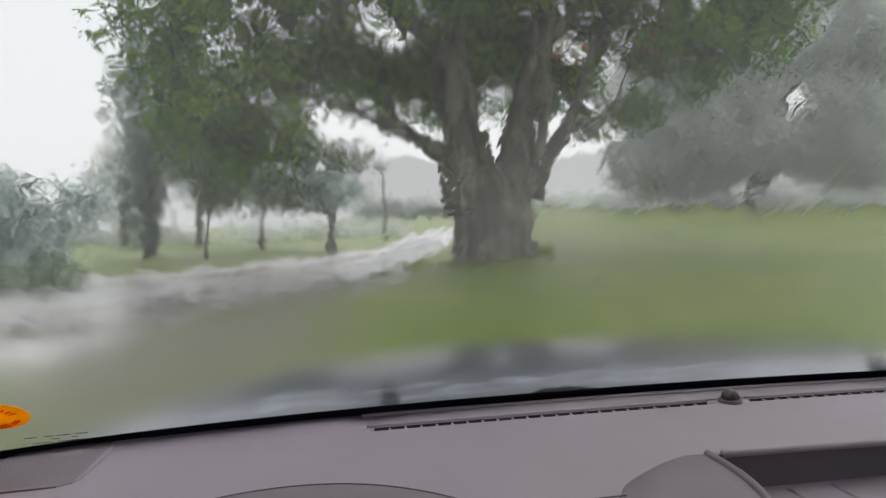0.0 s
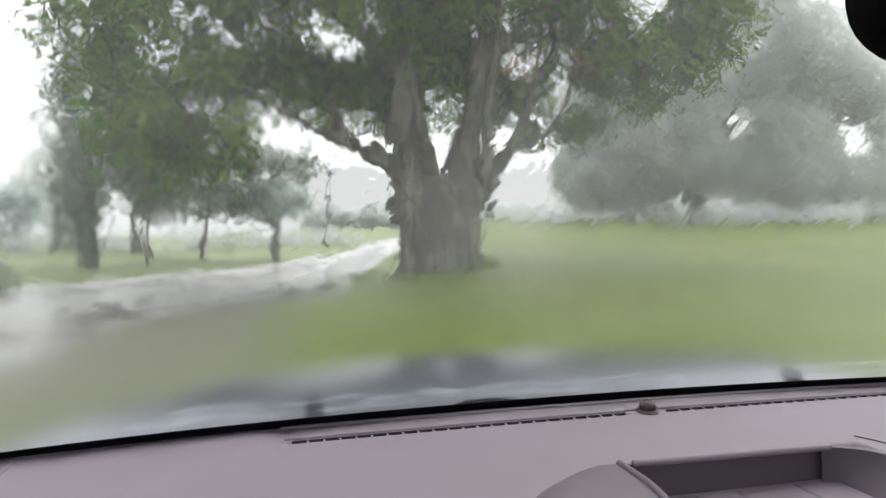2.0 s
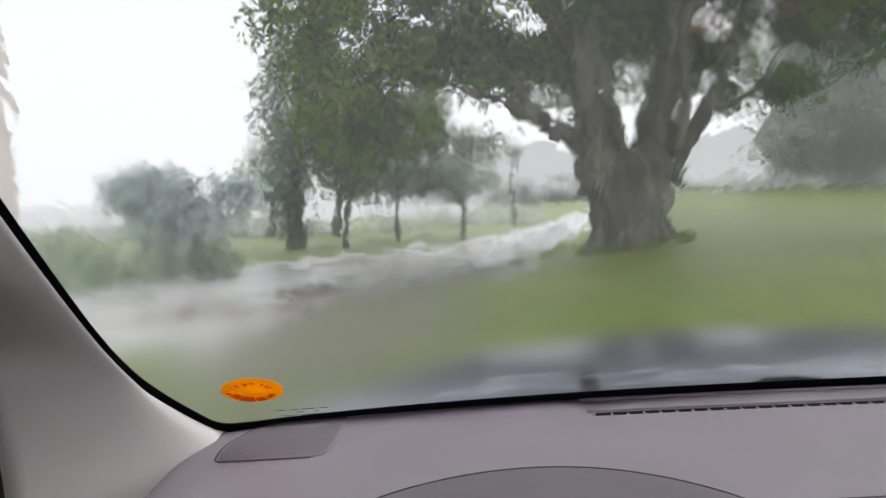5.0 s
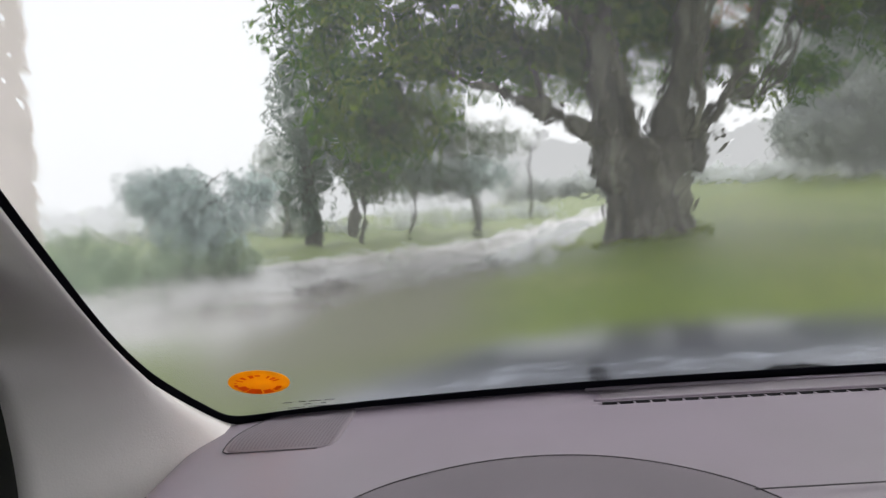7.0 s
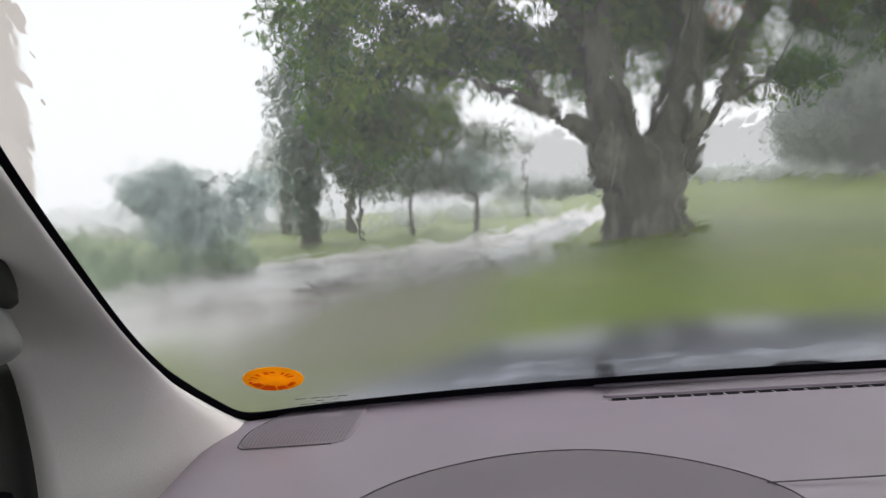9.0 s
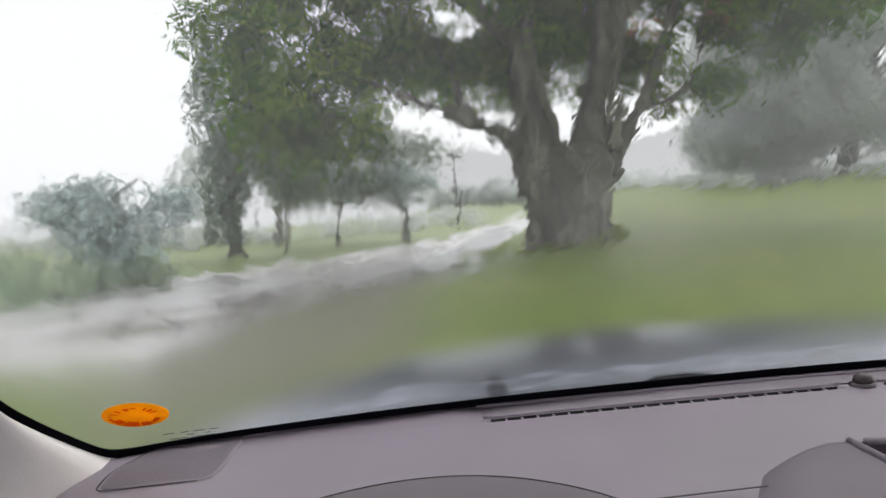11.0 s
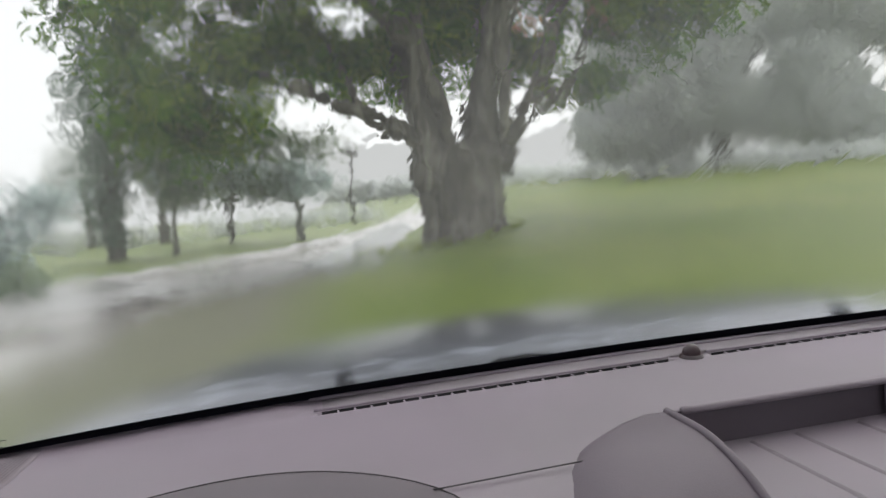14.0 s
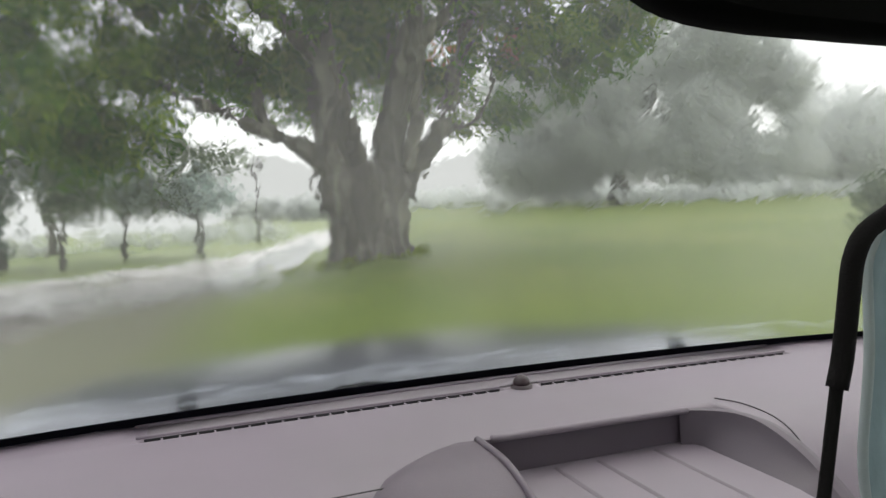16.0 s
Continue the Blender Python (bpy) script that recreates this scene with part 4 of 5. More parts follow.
tube(wheel_bm, [(-0.10, 0, 0), (-0.085, 0, 0), (0.085, 0, 0), (0.10, 0, 0)], [0.27, 0.31, 0.31, 0.27], 32)
rim_bm = bmesh.new()
tube(rim_bm, [(-0.104, 0, 0), (0.104, 0, 0)], [0.20, 0.20], 24)
for x in (-0.72, 0.72):
    for y in (1.12, -1.45):
        b1, b2 = wheel_bm.copy(), rim_bm.copy()
        bmesh.ops.translate(b1, vec=(x, y, 0.315), verts=b1.verts)
        bmesh.ops.translate(b2, vec=(x, y, 0.315), verts=b2.verts)
        wheel = part("wheel", b1, M_TYRE, car)
        part("rim", b2, M_RIM, wheel)
wheel_bm.free(), rim_bm.free()

# rear-view mirror
bm = bmesh.new()
rows = []
for v, (fy, s) in enumerate(((0.0, 0.90), (0.003, 0.985), (0.010, 1.0), (0.022, 0.97), (0.036, 0.80), (0.044, 0.50))):
    row = []
    for k in range(40):
        a = 2 * math.pi * k / 40
        cx, cz = math.cos(a), math.sin(a)
        sx = 0.120 * math.copysign(abs(cx) ** 0.45, cx) * (0.5 + 0.5 * s) * (1 if v < 4 else s)
        sz = 0.036 * math.copysign(abs(cz) ** 0.62, cz) * s
        row.append((-0.033 + sx, 0.192 + fy, 1.371 + sz))
    rows.append(row + [row[0]])
grid_mesh(bm, rows)
bm.faces.new([bm.verts.new(p) for p in rows[-1][:-1]])
bmesh.ops.remove_doubles(bm, verts=bm.verts, dist=0.0002)
mirror = part("rear_view_mirror", bm, M_MIRROR_BACK, car, "black rear-view mirror below the roof")
# flat black face: its shade is in the colour, it reflects nothing
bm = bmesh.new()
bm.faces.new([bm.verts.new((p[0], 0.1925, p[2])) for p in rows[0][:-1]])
part("mirror_face", bm, M_MIRROR_BACK, mirror, "mirror face with shade put into its black colour", smooth=False)
bm = bmesh.new()
tube(bm, [(-0.033, 0.225, 1.385), (-0.033, 0.222, 1.41), (-0.033, glass_y(-0.033, 1.44) - 0.004, 1.44)], [0.012, 0.012, 0.016], 12)
part("mirror_stem", bm, M_MIRROR_BACK, mirror)

# strap and face mask hanging from the mirror
strap = thing("hanging_strap", "black strap loop hanging from the rear-view mirror", "strap")
bm = bmesh.new()
pts = smooth_line([(-0.010, 0.196, 1.338), (0.010, 0.195, 1.312), (0.003, 0.195, 1.282), (-0.0275, 0.196, 1.2630), (-0.0405, 0.196, 1.2560), (-0.0470, 0.196, 1.2455), (-0.0492, 0.196, 1.2320), (-0.0510, 0.196, 1.2180), (-0.0530, 0.196, 1.2047), (-0.0558, 0.196, 1.1940)], 24)
tube(bm, pts, [0.0042] * 24, 10)
part("sleeve", bm, M_STRAP, strap, "thick black sleeve")
bm = bmesh.new()
pts = smooth_line([(-0.0555, 0.196, 1.197), (-0.0585, 0.196, 1.1776), (-0.0608, 0.196, 1.1617), (-0.0626, 0.196, 1.150), (-0.066, 0.197, 1.118), (-0.056, 0.197, 1.098)], 20)
tube(bm, pts, [0.0026] * 20, 8)
part("cord", bm, M_STRAP, strap)
mask = thing("face_mask", "pale teal pleated face mask hanging from the mirror", "face mask")
bm = bmesh.new()
rows = []
for v in np.linspace(0, 1, 30):
    z = 1.262 - 0.165 * v
    x0 = -0.021 - 0.007 * math.sin(math.pi * min(1, v * 1.2)) + 0.010 * max(0, 0.12 - v) * 8
    rows.append([(x0 + 0.085 * u, 0.208 + 0.012 * math.sin(u * 2.6) + 0.0025 * math.sin(v * 9 + u * 22), z + 0.004 * math.sin(u * 3)) for u in np.linspace(0.06, 1, 24)])
grid_mesh(bm, rows)
bmesh.ops.solidify(bm, geom=bm.faces[:], thickness=0.0012)
part("panel", bm, M_MASK, mask)
bm = bmesh.new()
tube(bm, [Vector(r[0]) for r in rows], [0.0022] * len(rows), 8)
part("edge", bm, M_MASK_EDGE, mask, "white sewn edge")
bm = bmesh.new()
tube(bm, smooth_line([tuple(rows[0][2]), (0.0, 0.205, 1.30), (0.012, 0.203, 1.335), (0.030, 0.205, 1.30), tuple(rows[0][-2])], 20), [0.0014] * 20, 6)
part("ear_loop", bm, M_MASK_EDGE, mask)


# ---- trees, bushes, stones, pole ----
def leaves_mesh(name, centres, per, length, width, droop, spread, rng):
    """Leaves round each centre: folded blades of two triangles, joined into one mesh."""
    c = np.repeat(np.asarray(centres, float), per, axis=0)
    n = len(c)
    c = c + rng.normal(0, spread, (n, 3))
    a = rng.uniform(0, 2 * np.pi, n)
    d = np.stack([np.cos(a), np.sin(a), rng.normal(-droop, 0.55, n)], 1)
    d /= np.linalg.norm(d, axis=1, keepdims=True)
    s = np.cross(d, rng.normal(0, 1, (n, 3)))
    s /= np.linalg.norm(s, axis=1, keepdims=True)
    up = np.cross(s, d)
    ln = length * rng.uniform(0.6, 1.3, (n, 1))
    wd = width * rng.uniform(0.7, 1.2, (n, 1))
    v = np.empty((n, 4, 3))
    v[:, 0] = c
    v[:, 1] = c + d * ln * 0.5 + s * wd * 0.5 + up * wd * 0.18
    v[:, 2] = c + d * ln - up * ln * 0.12
    v[:, 3] = c + d * ln * 0.5 - s * wd * 0.5 + up * wd * 0.18
    i = np.arange(n) * 4
    faces = np.empty((n, 2, 3), int)
    faces[:, 0] = np.stack([i, i + 1, i + 2], 1)
    faces[:, 1] = np.stack([i, i + 2, i + 3], 1)
    mesh = bpy.data.meshes.new(name)
    mesh.vertices.add(n * 4)
    mesh.vertices.foreach_set("co", v.ravel())
    mesh.loops.add(n * 6)
    mesh.loops.foreach_set("vertex_index", faces.ravel())
    mesh.polygons.add(n * 2)
    mesh.polygons.foreach_set("loop_start", np.arange(n * 2) * 3)
    mesh.update(calc_edges=True)
    return mesh


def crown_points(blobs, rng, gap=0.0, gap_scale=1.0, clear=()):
    """Twig ends in a crown made of uneven ellipsoids (centre, radii, number), fewer in its gaps; none in the clear
    holes, which are cut along sight lines from the camera.
    """
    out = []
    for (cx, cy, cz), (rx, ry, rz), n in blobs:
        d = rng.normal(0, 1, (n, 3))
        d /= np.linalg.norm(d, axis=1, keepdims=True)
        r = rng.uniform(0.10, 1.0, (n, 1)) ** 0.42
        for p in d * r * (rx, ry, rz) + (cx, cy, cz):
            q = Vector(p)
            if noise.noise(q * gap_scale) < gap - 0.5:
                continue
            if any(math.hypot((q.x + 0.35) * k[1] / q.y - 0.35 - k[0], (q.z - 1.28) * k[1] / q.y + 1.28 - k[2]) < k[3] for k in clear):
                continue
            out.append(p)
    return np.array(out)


def tree(name, label, category, base, limbs, blobs, leaf_mat, bark, seed, per=9, length=0.2, width=0.06, droop=0.5, spread=0.12, gap=0.2, gap_scale=0.9, clear=(), group=""):
    """A tree: tapered limbs as (points, radii) and a crown of many leaves."""
    rng = np.random.default_rng(seed)
    t = thing(name, label, category, base, group=group)
    for k, (pts, radii) in enumerate(limbs):
        line = smooth_line(pts, 18)
        rad = np.interp(np.linspace(0, 1, 18), np.linspace(0, 1, len(radii)), radii)
        thick = radii[0] > 0.6
        bm = tube(bmesh.new(), line, list(rad), 48 if thick else 16 if radii[0] > 0.15 else 8, 0.22, seed + k, 7 if thick else 0, 0.06)
        part("trunk" if k == 0 else "limb", bm, bark, t)
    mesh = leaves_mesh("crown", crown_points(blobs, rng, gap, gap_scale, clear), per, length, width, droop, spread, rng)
    link_mesh("crown", mesh, leaf_mat, t, smooth=False)
    return t


# the big mango tree on the lawn
Z = 0.30
main = [
    ([(3.27, 13.0, Z - 0.35), (3.24, 13.0, Z), (3.20, 13.0, Z + 0.35), (3.16, 13.0, 1.2), (3.14, 13.0, 1.75), (3.1, 13.0, 2.1)], [1.02, 0.89, 0.77, 0.73, 0.80, 0.58]),
    ([(2.75, 13.0, 1.2), (2.72, 12.95, 2.1), (2.58, 12.9, 2.9), (2.45, 12.9, 3.9), (2.3, 12.8, 5.2), (1.9, 12.6, 6.8)], [0.52, 0.41, 0.31, 0.22, 0.16, 0.09]),
    ([(3.55, 13.05, 1.3), (3.62, 13.0, 2.2), (3.75, 12.9, 3.0), (3.95, 12.8, 4.2), (4.1, 12.6, 5.4), (4.5, 12.4, 7.0)], [0.50, 0.37, 0.25, 0.19, 0.16, 0.08]),
    ([(2.7, 13.5, 1.5), (2.65, 13.7, 2.6), (2.5, 14.0, 4.0), (2.6, 14.4, 6.0)], [0.45, 0.30, 0.24, 0.1]),
    ([(2.75, 13.0, 1.55), (2.5, 13.0, 2.05), (2.08, 12.95, 2.35), (1.5, 12.9, 2.63), (0.92, 12.9, 2.88), (0.46, 12.85, 3.10), (0.0, 12.8, 3.24), (-1.1, 12.6, 3.8)], [0.36, 0.28, 0.19, 0.15, 0.13, 0.11, 0.09, 0.04]),
    ([(1.6, 12.95, 2.58), (1.3, 13.0, 2.95), (1.15, 13.1, 3.4), (0.8, 13.2, 4.3)], [0.13, 0.10, 0.08, 0.04]),
    ([(3.9, 13.0, 1.5), (4.15, 13.0, 2.02), (4.6, 13.0, 2.66), (4.93, 13.0, 3.3), (5.08, 12.9, 4.0), (5.42, 12.8, 5.0), (5.7, 12.7, 6.0)], [0.34, 0.21, 0.15, 0.13, 0.115, 0.095, 0.06]),
    ([(4.75, 13.0, 2.75), (5.3, 12.9, 2.95), (5.65, 12.8, 3.4), (5.9, 12.8, 4.1), (6.2, 12.8, 5.0)], [0.09, 0.07, 0.055, 0.05, 0.03]),
    ([(3.9, 12.8, 4.1), (5.0, 12.4, 5.2), (6.6, 12.0, 6.0)], [0.16, 0.11, 0.05]),
    ([(2.4, 12.9, 4.0), (1.0, 12.6, 5.0), (-1.2, 12.2, 5.6)], [0.18, 0.12, 0.05]),
    ([(2.95, 12.62, 2.0), (2.78, 12.48, 2.7), (2.58, 12.45, 3.4), (2.45, 12.45, 4.3), (2.5, 12.4, 5.4)], [0.13, 0.12, 0.10, 0.08, 0.05]),
    ([(3.95, 12.62, 2.0), (4.0, 12.50, 2.6), (4.04, 12.45, 3.6), (4.10, 12.4, 4.6), (4.12, 12.4, 5.8)], [0.13, 0.12, 0.11, 0.11, 0.08]),
]
main_blobs = [
    ((-1.75, 13.0, 4.4), (1.40, 1.5, 1.8), 400), ((-2.95, 13.2, 4.2), (0.6, 0.8, 1.4), 50), ((-2.1, 13.3, 2.8), (0.9, 1.0, 0.9), 100), ((-3.6, 13.0, 4.2), (0.45, 0.3, 0.25), 7), ((-3.3, 13.0, 5.1), (0.4, 0.4, 0.35), 12), ((-1.1, 13.3, 2.7), (0.9, 0.9, 0.75), 75), ((-0.5, 13.2, 4.2), (1.1, 1.1, 0.8), 160),
    ((0.6, 13.2, 5.0), (1.4, 1.6, 0.8), 260), ((1.0, 13.6, 3.6), (0.8, 0.6, 0.4), 60), ((1.5, 13.6, 4.6), (0.8, 0.6, 0.6), 90), ((1.2, 13.5, 3.9), (0.9, 0.6, 0.6), 120), ((0.1, 13.2, 4.5), (0.8, 0.6, 0.6), 90), ((0.3, 13.3, 3.7), (0.6, 0.5, 0.4), 50), ((1.3, 13.2, 3.15), (0.6, 0.4, 0.30), 20), ((0.3, 12.7, 3.4), (0.6, 0.4, 0.25), 18),
    ((3.0, 14.4, 4.5), (1.0, 0.6, 0.8), 120), ((3.2, 15.4, 3.6), (1.0, 0.5, 0.6), 60), ((1.9, 15.0, 4.1), (1.5, 0.7, 0.7), 170), ((4.6, 15.0, 4.2), (0.8, 0.7, 0.8), 80), ((4.5, 14.0, 4.0), (0.5, 0.4, 0.6), 40),
    ((3.2, 15.2, 4.7), (1.1, 0.5, 0.9), 230), ((3.3, 14.0, 4.9), (1.0, 0.4, 0.6), 130), ((4.7, 14.7, 4.0), (0.7, 0.4, 0.9), 150), ((5.4, 14.6, 4.6), (0.7, 0.4, 0.6), 90), ((5.3, 13.8, 4.5), (0.8, 0.5, 0.7), 120), ((3.4, 13.9, 4.6), (0.8, 0.4, 0.6), 110), ((4.7, 13.6, 4.9), (0.6, 0.4, 0.4), 60), ((2.95, 12.45, 4.05), (0.32, 0.2, 0.25), 12), ((2.2, 12.3, 4.9), (0.8, 0.4, 0.35), 50), ((3.3, 12.4, 5.2), (0.7, 0.4, 0.35), 40), ((4.9, 12.6, 5.2), (0.6, 0.4, 0.35), 34), ((5.4, 12.7, 5.3), (0.7, 0.5, 0.5), 80),
    ((5.5, 13.3, 3.05), (0.6, 0.5, 0.4), 40), ((5.0, 13.2, 3.9), (0.35, 0.4, 0.5), 22), ((6.2, 13.3, 3.3), (0.7, 0.5, 0.3), 40), ((6.4, 12.8, 4.9), (0.9, 1.0, 0.7), 120), ((6.5, 12.8, 4.3), (0.6, 0.6, 0.4), 60),
    ((7.6, 12.8, 4.5), (1.2, 1.0, 0.7), 190), ((7.5, 12.8, 3.75), (0.6, 0.5, 0.3), 40), ((8.7, 12.8, 4.9), (1.0, 1.0, 0.8), 110), ((9.0, 12.8, 5.7), (1.2, 1.4, 0.6), 110),
    ((3.5, 13, 6.9), (6.0, 4.2, 1.3), 1700), ((-0.8, 13, 6.3), (2.1, 2.4, 1.2), 440), ((3.0, 13, 8.4), (4.0, 3.4, 1.5), 800),
]
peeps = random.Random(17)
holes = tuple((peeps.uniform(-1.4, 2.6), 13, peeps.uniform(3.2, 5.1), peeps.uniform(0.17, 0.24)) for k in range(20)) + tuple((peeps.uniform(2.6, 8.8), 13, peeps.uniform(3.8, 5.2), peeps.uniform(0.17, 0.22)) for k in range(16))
# clear: sky gaps placed to fit the camera's view
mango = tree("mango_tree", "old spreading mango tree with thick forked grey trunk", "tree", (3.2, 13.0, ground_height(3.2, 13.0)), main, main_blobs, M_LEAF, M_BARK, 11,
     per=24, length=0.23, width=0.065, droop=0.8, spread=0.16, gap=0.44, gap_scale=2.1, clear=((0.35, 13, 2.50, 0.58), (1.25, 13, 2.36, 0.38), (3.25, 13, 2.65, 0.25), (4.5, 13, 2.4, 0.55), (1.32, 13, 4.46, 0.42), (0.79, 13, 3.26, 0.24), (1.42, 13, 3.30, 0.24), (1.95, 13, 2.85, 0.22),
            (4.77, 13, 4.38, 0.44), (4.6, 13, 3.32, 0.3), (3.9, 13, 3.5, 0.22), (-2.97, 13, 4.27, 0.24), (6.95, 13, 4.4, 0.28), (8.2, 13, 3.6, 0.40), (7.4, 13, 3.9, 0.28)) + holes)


for name, mat, label, clumps in (
        ("lit_leaves", M_LEAF_LIT, "yellow-green leaves, crown highlights put into their colour", [((2.95, 12.35, 4.05), (0.30, 0.15, 0.22), 12), ((6.3, 12.1, 4.45), (0.5, 0.2, 0.3), 16), ((7.3, 12.0, 4.7), (0.7, 0.2, 0.3), 14), ((3.4, 12.1, 4.9), (0.4, 0.2, 0.3), 10),
            ((1.0, 12.0, 4.8), (0.7, 0.2, 0.35), 14), ((-1.0, 11.9, 3.7), (0.5, 0.2, 0.4), 12), ((-1.9, 11.8, 3.2), (0.4, 0.2, 0.3), 9), ((-1.6, 11.7, 4.6), (0.8, 0.2, 0.4), 14), ((-0.4, 12.3, 2.9), (0.4, 0.2, 0.3), 7), ((8.4, 12.1, 4.6), (0.5, 0.2, 0.3), 8)]),
        ("reddish_leaves", M_RED_LEAF, "reddish-brown old leaves", [((5.95, 12.4, 4.35), (0.12, 0.1, 0.18), 4), ((4.45, 12.3, 4.25), (0.14, 0.1, 0.2), 3)])):
    rng = np.random.default_rng(12)
    link_mesh(name, leaves_mesh(name, crown_points(clumps, rng), 9, 0.22, 0.07, 0.8, 0.12, rng), mat, mango, label, smooth=False)


def small_tree(x, y, h, r, blobs, seed, label, mat, lean=0.0, per=10, length=0.2, gap=0.22, group="", bark=M_BARK_FAR_HAZED, width=0.07, clear=()):
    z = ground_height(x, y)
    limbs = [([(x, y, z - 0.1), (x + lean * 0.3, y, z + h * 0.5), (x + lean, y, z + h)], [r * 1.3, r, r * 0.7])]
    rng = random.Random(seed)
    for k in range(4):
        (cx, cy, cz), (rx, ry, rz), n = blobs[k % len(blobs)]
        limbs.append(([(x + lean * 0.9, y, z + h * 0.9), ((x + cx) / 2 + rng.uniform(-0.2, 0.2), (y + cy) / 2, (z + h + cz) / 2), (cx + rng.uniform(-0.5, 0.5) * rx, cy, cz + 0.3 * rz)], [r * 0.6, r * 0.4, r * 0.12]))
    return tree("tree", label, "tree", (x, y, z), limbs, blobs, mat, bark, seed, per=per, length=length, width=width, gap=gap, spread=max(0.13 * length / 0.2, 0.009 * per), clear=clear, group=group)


row = "trees along the road"
small_tree(-4.1, 18.2, 1.6, 0.19, [((-3.9, 18.4, 3.9), (1.15, 1.1, 2.3), 420), ((-4.3, 18.4, 2.1), (0.8, 0.8, 0.9), 130), ((-4.25, 18.0, 0.95), (0.45, 0.4, 0.75), 70)], 21, "roadside tree with dense drooping grey-green crown", M_LEAF_RAIN_HAZE, group=row)
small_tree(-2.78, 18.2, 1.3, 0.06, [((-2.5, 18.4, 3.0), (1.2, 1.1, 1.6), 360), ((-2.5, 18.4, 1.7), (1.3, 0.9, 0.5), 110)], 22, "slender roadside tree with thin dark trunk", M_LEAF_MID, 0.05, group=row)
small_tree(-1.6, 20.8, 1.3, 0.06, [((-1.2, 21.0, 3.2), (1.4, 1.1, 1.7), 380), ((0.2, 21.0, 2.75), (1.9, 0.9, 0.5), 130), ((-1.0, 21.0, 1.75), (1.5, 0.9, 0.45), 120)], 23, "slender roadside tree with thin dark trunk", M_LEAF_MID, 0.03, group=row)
small_tree(0.35, 20.8, 1.1, 0.11, [((-0.4, 20.9, 2.2), (2.0, 0.9, 0.32), 130), ((0.7, 20.8, 1.78), (1.2, 0.6, 0.18), 60), ((-1.2, 20.8, 1.75), (1.2, 0.6, 0.22), 60), ((0.3, 20.8, 1.45), (0.9, 0.5, 0.14), 30)], 24, "small roadside tree with low flat crown", M_LEAF_BLUE_HAZE, group=row, bark=M_BARK_RAIN_HAZE, gap=0.32)
small_tree(-3.9, 24.5, 1.4, 0.14, [((-3.2, 24.8, 2.6), (1.6, 1.0, 1.0), 420)], 25, "roadside tree with broad crown behind the row", M_LEAF_BLUE_HAZE, group=row)

small_tree(-6.7, 26.5, 1.4, 0.14, [((-6.6, 26.5, 2.6), (1.3, 1.0, 1.5), 330), ((-6.3, 26.5, 1.4), (1.1, 0.8, 0.7), 120)], 26, "tree behind the roadside row, paled for rain haze", M_LEAF_HAZE, group=row)

small_tree(-5.2, 12.4, 0.8, 0.10, [((-5.2, 12.4, 1.34), (1.05, 0.7, 0.42), 170), ((-4.3, 12.4, 1.50), (0.65, 0.5, 0.20), 60), ((-6.1, 12.4, 1.42), (0.55, 0.5, 0.26), 80), ((-4.7, 12.4, 1.82), (0.7, 0.4, 0.15), 48), ((-3.98, 12.4, 1.52), (0.40, 0.35, 0.10), 26), ((-4.15, 12.4, 1.15), (0.40, 0.35, 0.10), 20), ((-5.6, 12.4, 1.72), (0.5, 0.35, 0.10), 26), ((-5.1, 12.3, 0.75), (1.0, 0.6, 0.4), 120)], 31, "small bluish-green tree beside the gravel road", M_LEAF_BLUE_HAZE, per=12, length=0.20, width=0.055, gap=0.36)
for k, (x, y, w, h) in enumerate(((-5.6, 11.5, 1.1, 0.6), (-4.5, 12.5, 0.5, 0.55), (-6.7, 11.2, 0.9, 0.5), (-7.4, 12.6, 1.0, 0.8), (-6.1, 10.7, 0.8, 0.3))):
    rng = np.random.default_rng(40 + k)
    z = ground_height(x, y)
    b = thing("bush", "low leafy green bush at the roadside", "bush", (x, y, z), group="roadside bushes")
    bm = bmesh.new()
    for j in range(5):
        tube(bm, [(x, y, z - 0.03), (x + rng.uniform(-0.4, 0.4) * w, y + rng.uniform(-0.3, 0.3), z + h * 0.8)], [0.02, 0.008], 6)
    part("stem", bm, M_BARK_FAR_HAZED, b)
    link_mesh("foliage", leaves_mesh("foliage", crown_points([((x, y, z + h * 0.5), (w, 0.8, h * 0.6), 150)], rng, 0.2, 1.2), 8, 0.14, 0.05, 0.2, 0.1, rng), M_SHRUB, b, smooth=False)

far = "trees across the lawn"
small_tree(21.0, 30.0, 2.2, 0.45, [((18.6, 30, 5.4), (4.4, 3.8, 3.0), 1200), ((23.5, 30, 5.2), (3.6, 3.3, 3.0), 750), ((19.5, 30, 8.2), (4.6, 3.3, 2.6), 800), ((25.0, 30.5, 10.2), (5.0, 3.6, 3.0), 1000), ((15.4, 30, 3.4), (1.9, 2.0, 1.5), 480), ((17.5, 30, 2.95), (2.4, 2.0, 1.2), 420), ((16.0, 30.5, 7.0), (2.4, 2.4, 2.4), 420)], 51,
           "large round-crowned tree across the lawn in rain", M_LEAF_FAR_HAZED, per=30, length=0.19, gap=0.27, clear=((23.1, 30, 6.5, 0.85), (20.3, 30, 9.6, 0.5)), group=far, width=0.125)
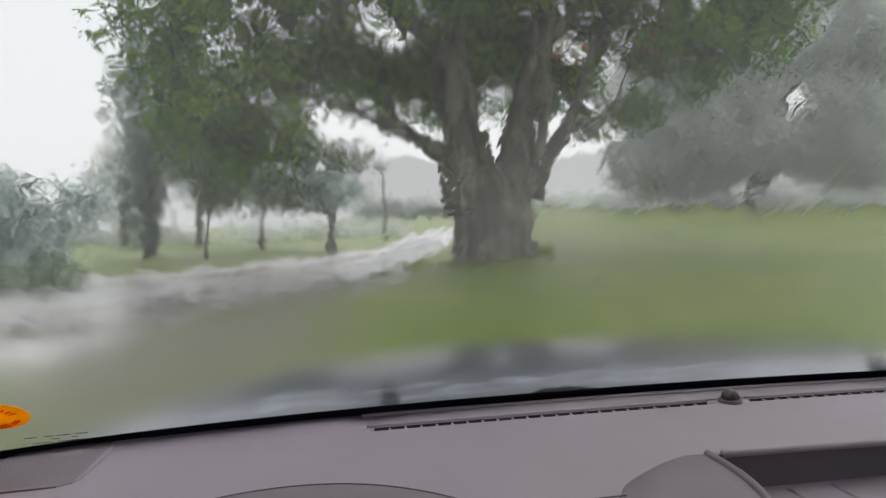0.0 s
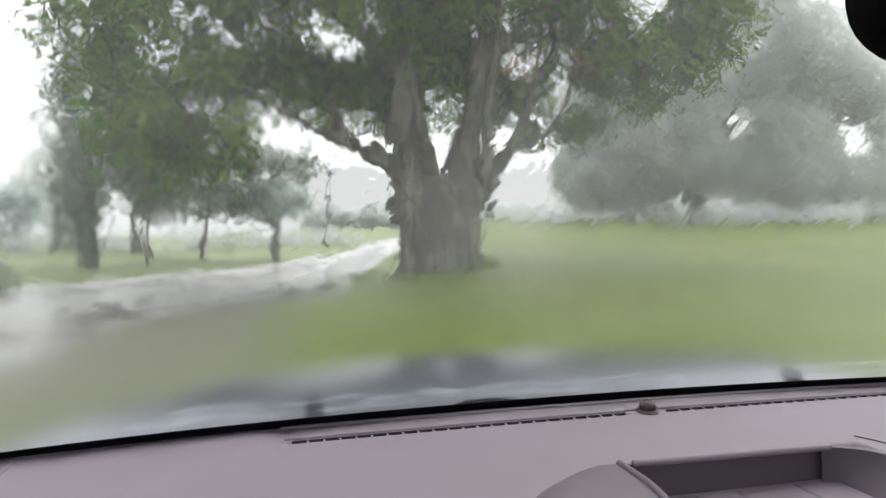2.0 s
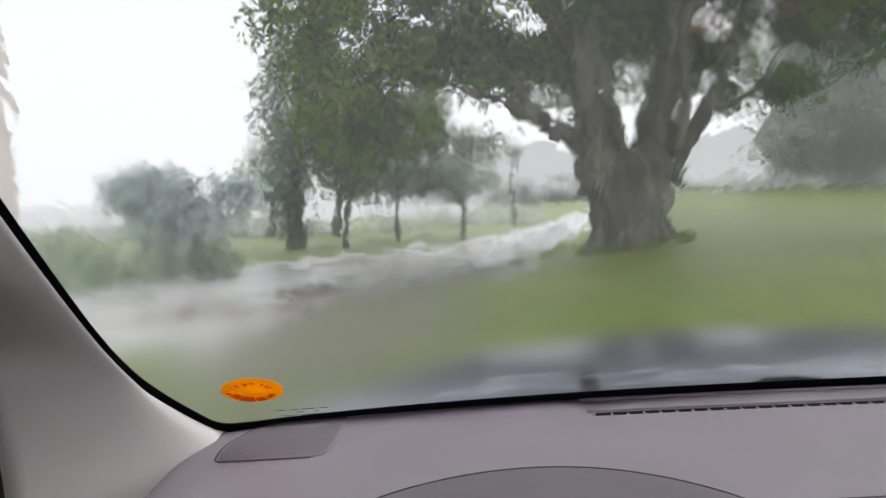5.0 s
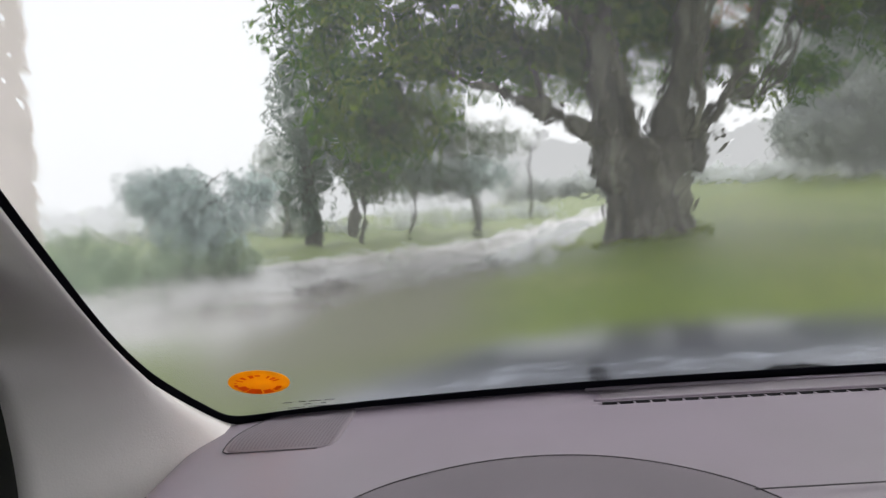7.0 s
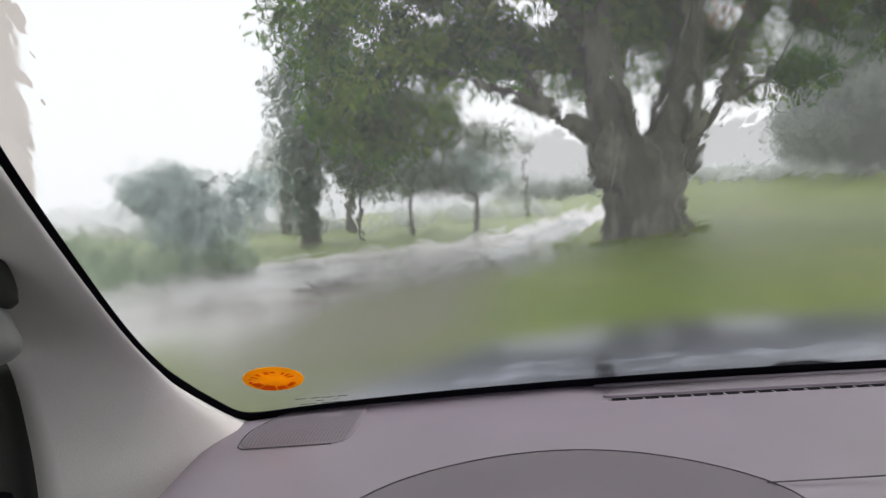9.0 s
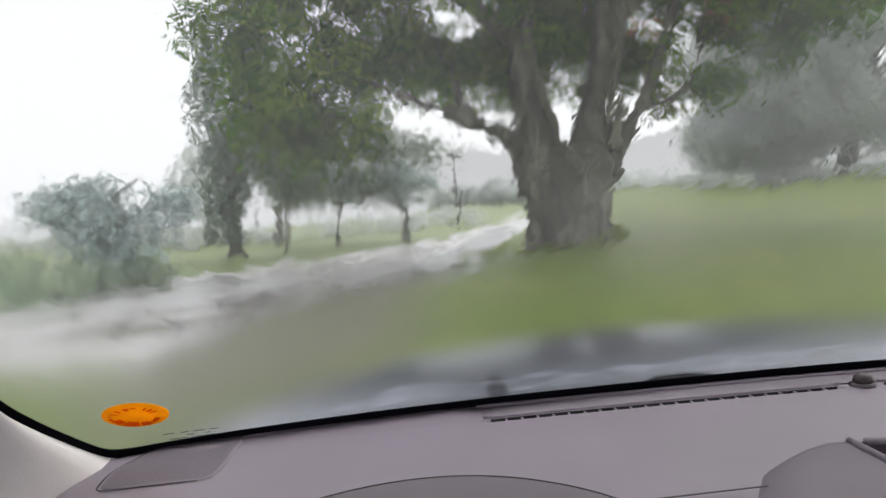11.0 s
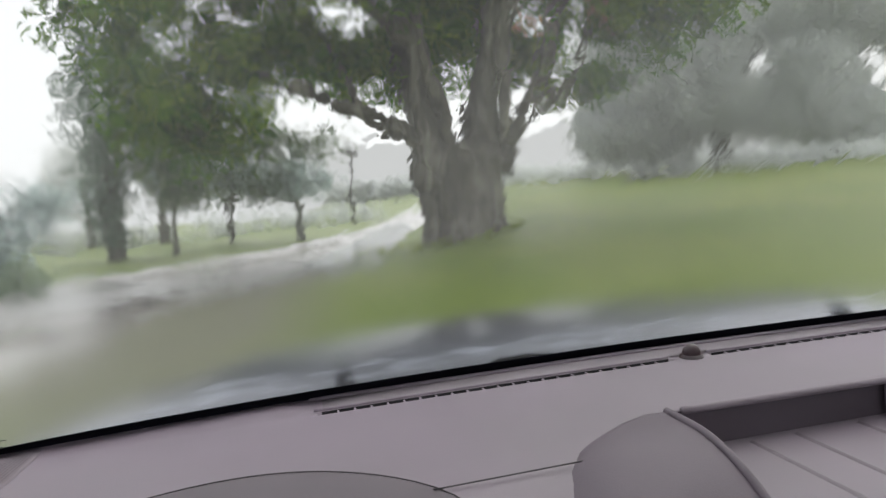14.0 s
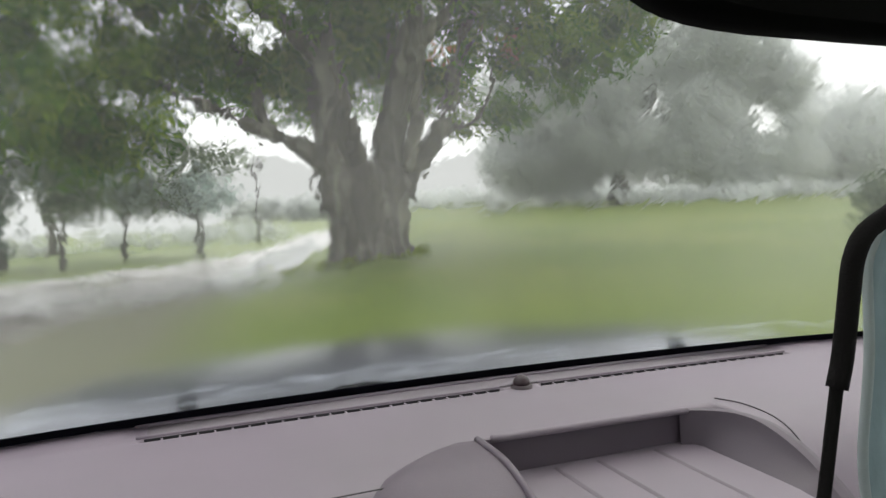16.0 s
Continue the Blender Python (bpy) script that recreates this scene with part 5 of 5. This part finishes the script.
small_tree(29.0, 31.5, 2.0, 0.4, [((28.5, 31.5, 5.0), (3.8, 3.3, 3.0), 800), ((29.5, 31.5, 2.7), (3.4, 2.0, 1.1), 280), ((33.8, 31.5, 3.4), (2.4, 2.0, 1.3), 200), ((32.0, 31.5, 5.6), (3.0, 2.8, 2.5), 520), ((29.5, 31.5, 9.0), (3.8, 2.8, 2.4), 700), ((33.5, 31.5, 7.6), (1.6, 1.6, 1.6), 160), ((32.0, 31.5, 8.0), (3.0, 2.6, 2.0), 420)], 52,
           "large tree across the lawn, paled for rain haze", M_LEAF_HAZE, per=30, length=0.19, gap=0.30, clear=((30.9, 30, 5.45, 1.1), (29.8, 30, 6.3, 0.7)), group=far, width=0.125)
small_tree(44.0, 36.0, 2.0, 0.4, [((44.0, 36, 5.2), (5.0, 4.0, 3.6), 1700), ((50.0, 36, 5.0), (4.0, 4.0, 3.8), 1100)], 53, "broad tree at the lawn's far side, paled for haze", M_LEAF_HAZE, per=9, length=0.45, gap=0.2, group=far, width=0.15)
small_tree(12.75, 9.9, 0.35, 0.05, [((12.8, 9.9, ground_height(12.8, 9.9) + 0.60), (0.50, 0.45, 0.42), 170), ((12.75, 9.9, ground_height(12.8, 9.9) + 0.25), (0.42, 0.4, 0.28), 80), ((12.9, 9.9, ground_height(12.8, 9.9) + 0.95), (0.28, 0.25, 0.2), 30)], 54, "young leafy green tree standing on the lawn", M_LEAF_MID, per=9, length=0.13)

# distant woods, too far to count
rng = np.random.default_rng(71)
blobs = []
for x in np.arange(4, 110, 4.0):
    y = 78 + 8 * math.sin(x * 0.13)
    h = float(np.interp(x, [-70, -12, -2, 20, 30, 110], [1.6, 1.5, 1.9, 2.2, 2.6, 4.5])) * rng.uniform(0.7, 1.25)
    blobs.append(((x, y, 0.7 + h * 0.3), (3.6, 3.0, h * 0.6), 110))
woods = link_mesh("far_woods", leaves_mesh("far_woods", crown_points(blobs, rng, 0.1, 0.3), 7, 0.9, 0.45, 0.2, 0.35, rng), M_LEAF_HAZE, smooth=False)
tagged(woods, "distant woods paled for rain haze", "woods", kind="stuff")

# misty distance: a wooded ridge far behind everything, haze given as a glow
m_ridge = bpy.data.materials.new("glowing_mist_backdrop")
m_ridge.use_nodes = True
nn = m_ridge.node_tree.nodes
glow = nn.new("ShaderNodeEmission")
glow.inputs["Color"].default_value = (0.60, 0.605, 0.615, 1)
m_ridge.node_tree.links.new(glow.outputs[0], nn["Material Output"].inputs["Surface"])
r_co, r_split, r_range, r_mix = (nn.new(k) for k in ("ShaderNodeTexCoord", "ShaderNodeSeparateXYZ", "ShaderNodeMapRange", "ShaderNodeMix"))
r_mix.data_type = "RGBA"                              # haze set in the glow: brighter on the open side than the ridge
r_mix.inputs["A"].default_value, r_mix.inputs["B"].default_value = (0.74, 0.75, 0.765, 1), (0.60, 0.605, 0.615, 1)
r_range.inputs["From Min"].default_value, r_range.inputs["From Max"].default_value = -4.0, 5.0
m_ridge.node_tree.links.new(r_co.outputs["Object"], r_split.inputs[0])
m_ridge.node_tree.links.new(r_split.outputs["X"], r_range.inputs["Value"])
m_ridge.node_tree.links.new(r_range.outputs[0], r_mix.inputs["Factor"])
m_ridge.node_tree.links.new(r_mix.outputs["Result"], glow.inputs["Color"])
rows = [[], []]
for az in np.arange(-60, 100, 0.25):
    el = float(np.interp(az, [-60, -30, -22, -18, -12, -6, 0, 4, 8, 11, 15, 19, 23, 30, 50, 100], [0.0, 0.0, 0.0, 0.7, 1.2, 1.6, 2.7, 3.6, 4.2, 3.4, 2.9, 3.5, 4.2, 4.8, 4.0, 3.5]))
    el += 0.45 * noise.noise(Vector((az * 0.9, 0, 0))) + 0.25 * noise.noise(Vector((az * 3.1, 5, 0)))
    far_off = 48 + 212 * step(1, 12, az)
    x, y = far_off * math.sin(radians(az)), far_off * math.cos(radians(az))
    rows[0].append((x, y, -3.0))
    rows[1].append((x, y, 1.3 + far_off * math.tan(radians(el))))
tagged(part("backdrop", grid_mesh(bmesh.new(), rows), m_ridge), "wooded ridge with rain mist put into its glow", "backdrop", kind="structure")

# the corner of a plastered house beside the road
house = thing("house", "pale pinkish plastered house beside the road", "house", (-9.6, 13.6, 0))
turn = Matrix.Translation((-8.25, 13.1, 0)) @ Matrix.Rotation(radians(30.3), 4, "Z")
part("wall", box(bmesh.new(), -5.0, 0.0, 0.0, 6.0, -0.3, 6.2, 0.02, turn), M_WALL, house, smooth=False)
part("roof", box(bmesh.new(), -5.4, 0.0, -0.4, 6.4, 6.2, 6.42, 0.03, turn), M_ROOF, house, smooth=False)
bank = []
for x in np.arange(9, 60, 1.6):
    y = 34 + 4 * math.sin(x * 0.2) - 0.15 * x
    bank.append(((x, y, ground_height(x, y) + 0.2), (1.3, 0.8, 0.45), 60))
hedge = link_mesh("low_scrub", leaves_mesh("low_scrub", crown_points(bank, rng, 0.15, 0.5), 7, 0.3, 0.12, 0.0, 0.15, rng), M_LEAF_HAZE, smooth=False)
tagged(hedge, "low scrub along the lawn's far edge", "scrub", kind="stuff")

# scrub that closes the field beyond the roadside trees, haze put into its colour
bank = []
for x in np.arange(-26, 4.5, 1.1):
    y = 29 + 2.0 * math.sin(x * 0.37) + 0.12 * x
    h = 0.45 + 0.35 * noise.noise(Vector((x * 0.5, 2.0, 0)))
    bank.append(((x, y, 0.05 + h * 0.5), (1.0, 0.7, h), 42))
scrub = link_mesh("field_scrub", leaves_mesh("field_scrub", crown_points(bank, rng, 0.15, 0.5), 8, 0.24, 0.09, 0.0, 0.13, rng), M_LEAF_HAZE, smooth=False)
tagged(scrub, "low scrub closing the field, paled for rain haze", "scrub", kind="stuff")

# grass blades on the lawn and the verge
rng = np.random.default_rng(81)
spots = []
while len(spots) < 30000:
    x, y = rng.uniform(-9, 16), 2.4 + 20 * rng.random() ** 1.3
    d, side = to_road(x, y)
    if (side < 0 and d < 4.2) or x < np.interp(y, [3, 4.8, 5.6, 6.3, 8.3, 10.6, 12.9, 17.4, 25], [-12, -8, -3.2, -1.8, -1.4, -0.3, 0.9, 2.6, 5.0]) or mud_at(x, y) > 0.75 * rng.random():
        continue
    spots.append((x, y, ground_height(x, y) - 0.01))
tufts = leaves_mesh("grass", spots, 3, 0.022, 0.009, -0.6, 0.03, rng)
tagged(link_mesh("grass", tufts, M_BLADE, smooth=False), "short wet green grass blades on the lawn", "grass", kind="stuff")

# longer tufts left standing round the trunk and along the road's edge beside it
spots = []
while len(spots) < 900:
    a, r = rng.uniform(0, 2 * math.pi), 0.72 + 0.24 * rng.random() ** 1.6
    x, y = 3.25 + 1.15 * r * math.cos(a), 13.0 + r * math.sin(a)
    spots.append((x, y, ground_height(x, y) - 0.01))
while len(spots) < 1120:
    t = rng.random()
    x, y = 0.9 + 1.6 * t + rng.normal(0, 0.24), 12.7 + 3.4 * t + rng.normal(0, 0.24)
    spots.append((x, y, ground_height(x, y) - 0.01))
tufts = leaves_mesh("grass_tufts", spots, 6, 0.065, 0.012, -1.1, 0.05, rng)
tagged(link_mesh("grass_tufts", tufts, M_TUFT, smooth=False), "longer dark green grass tufts round the tree foot", "grass", kind="stuff")

# stones by the road
for k, (x, y, r) in enumerate(((-2.05, 9.0, 0.23), (-2.4, 9.05, 0.14), (-1.75, 9.25, 0.09), (-2.9, 6.9, 0.12), (-3.3, 6.75, 0.10), (-2.5, 7.1, 0.10))):
    bm = bmesh.new()
    bmesh.ops.create_icosphere(bm, subdivisions=3, radius=r)
    for v in bm.verts:
        v.co *= 1 + 0.35 * noise.noise(v.co * 9 + Vector((k * 7, 0, 0)))
        v.co.z *= 0.55
        v.co.x *= 1.3
    bmesh.ops.translate(bm, vec=(x, y, ground_height(x, y) + r * 0.25), verts=bm.verts)
    tagged(part("stone", bm, M_STONE), "dark wet stone at the road edge", "stone", group="stones by the road")

# pole beside the road, with a short crossarm
px, py = 2.79, 28.4
pz = ground_height(px, py)
pole = thing("pole", "thin dark roadside pole with a short crossarm", "pole", (px, py, pz))
part("post", tube(bmesh.new(), [(px, py, pz - 0.2), (px, py, 1.5), (px, py, 3.08)], [0.055, 0.05, 0.045], 10), M_POLE, pole)
part("crossarm", box(bmesh.new(), px - 0.26, px + 0.26, py - 0.04, py + 0.04, 2.92, 3.0, 0.01), M_POLE, pole)
for s in (-0.22, 0.22):
    part("insulator", tube(bmesh.new(), [(px + s, py, 2.99), (px + s, py, 3.05), (px + s, py, 3.12)], [0.03, 0.045, 0.025], 8), M_POLE, pole)
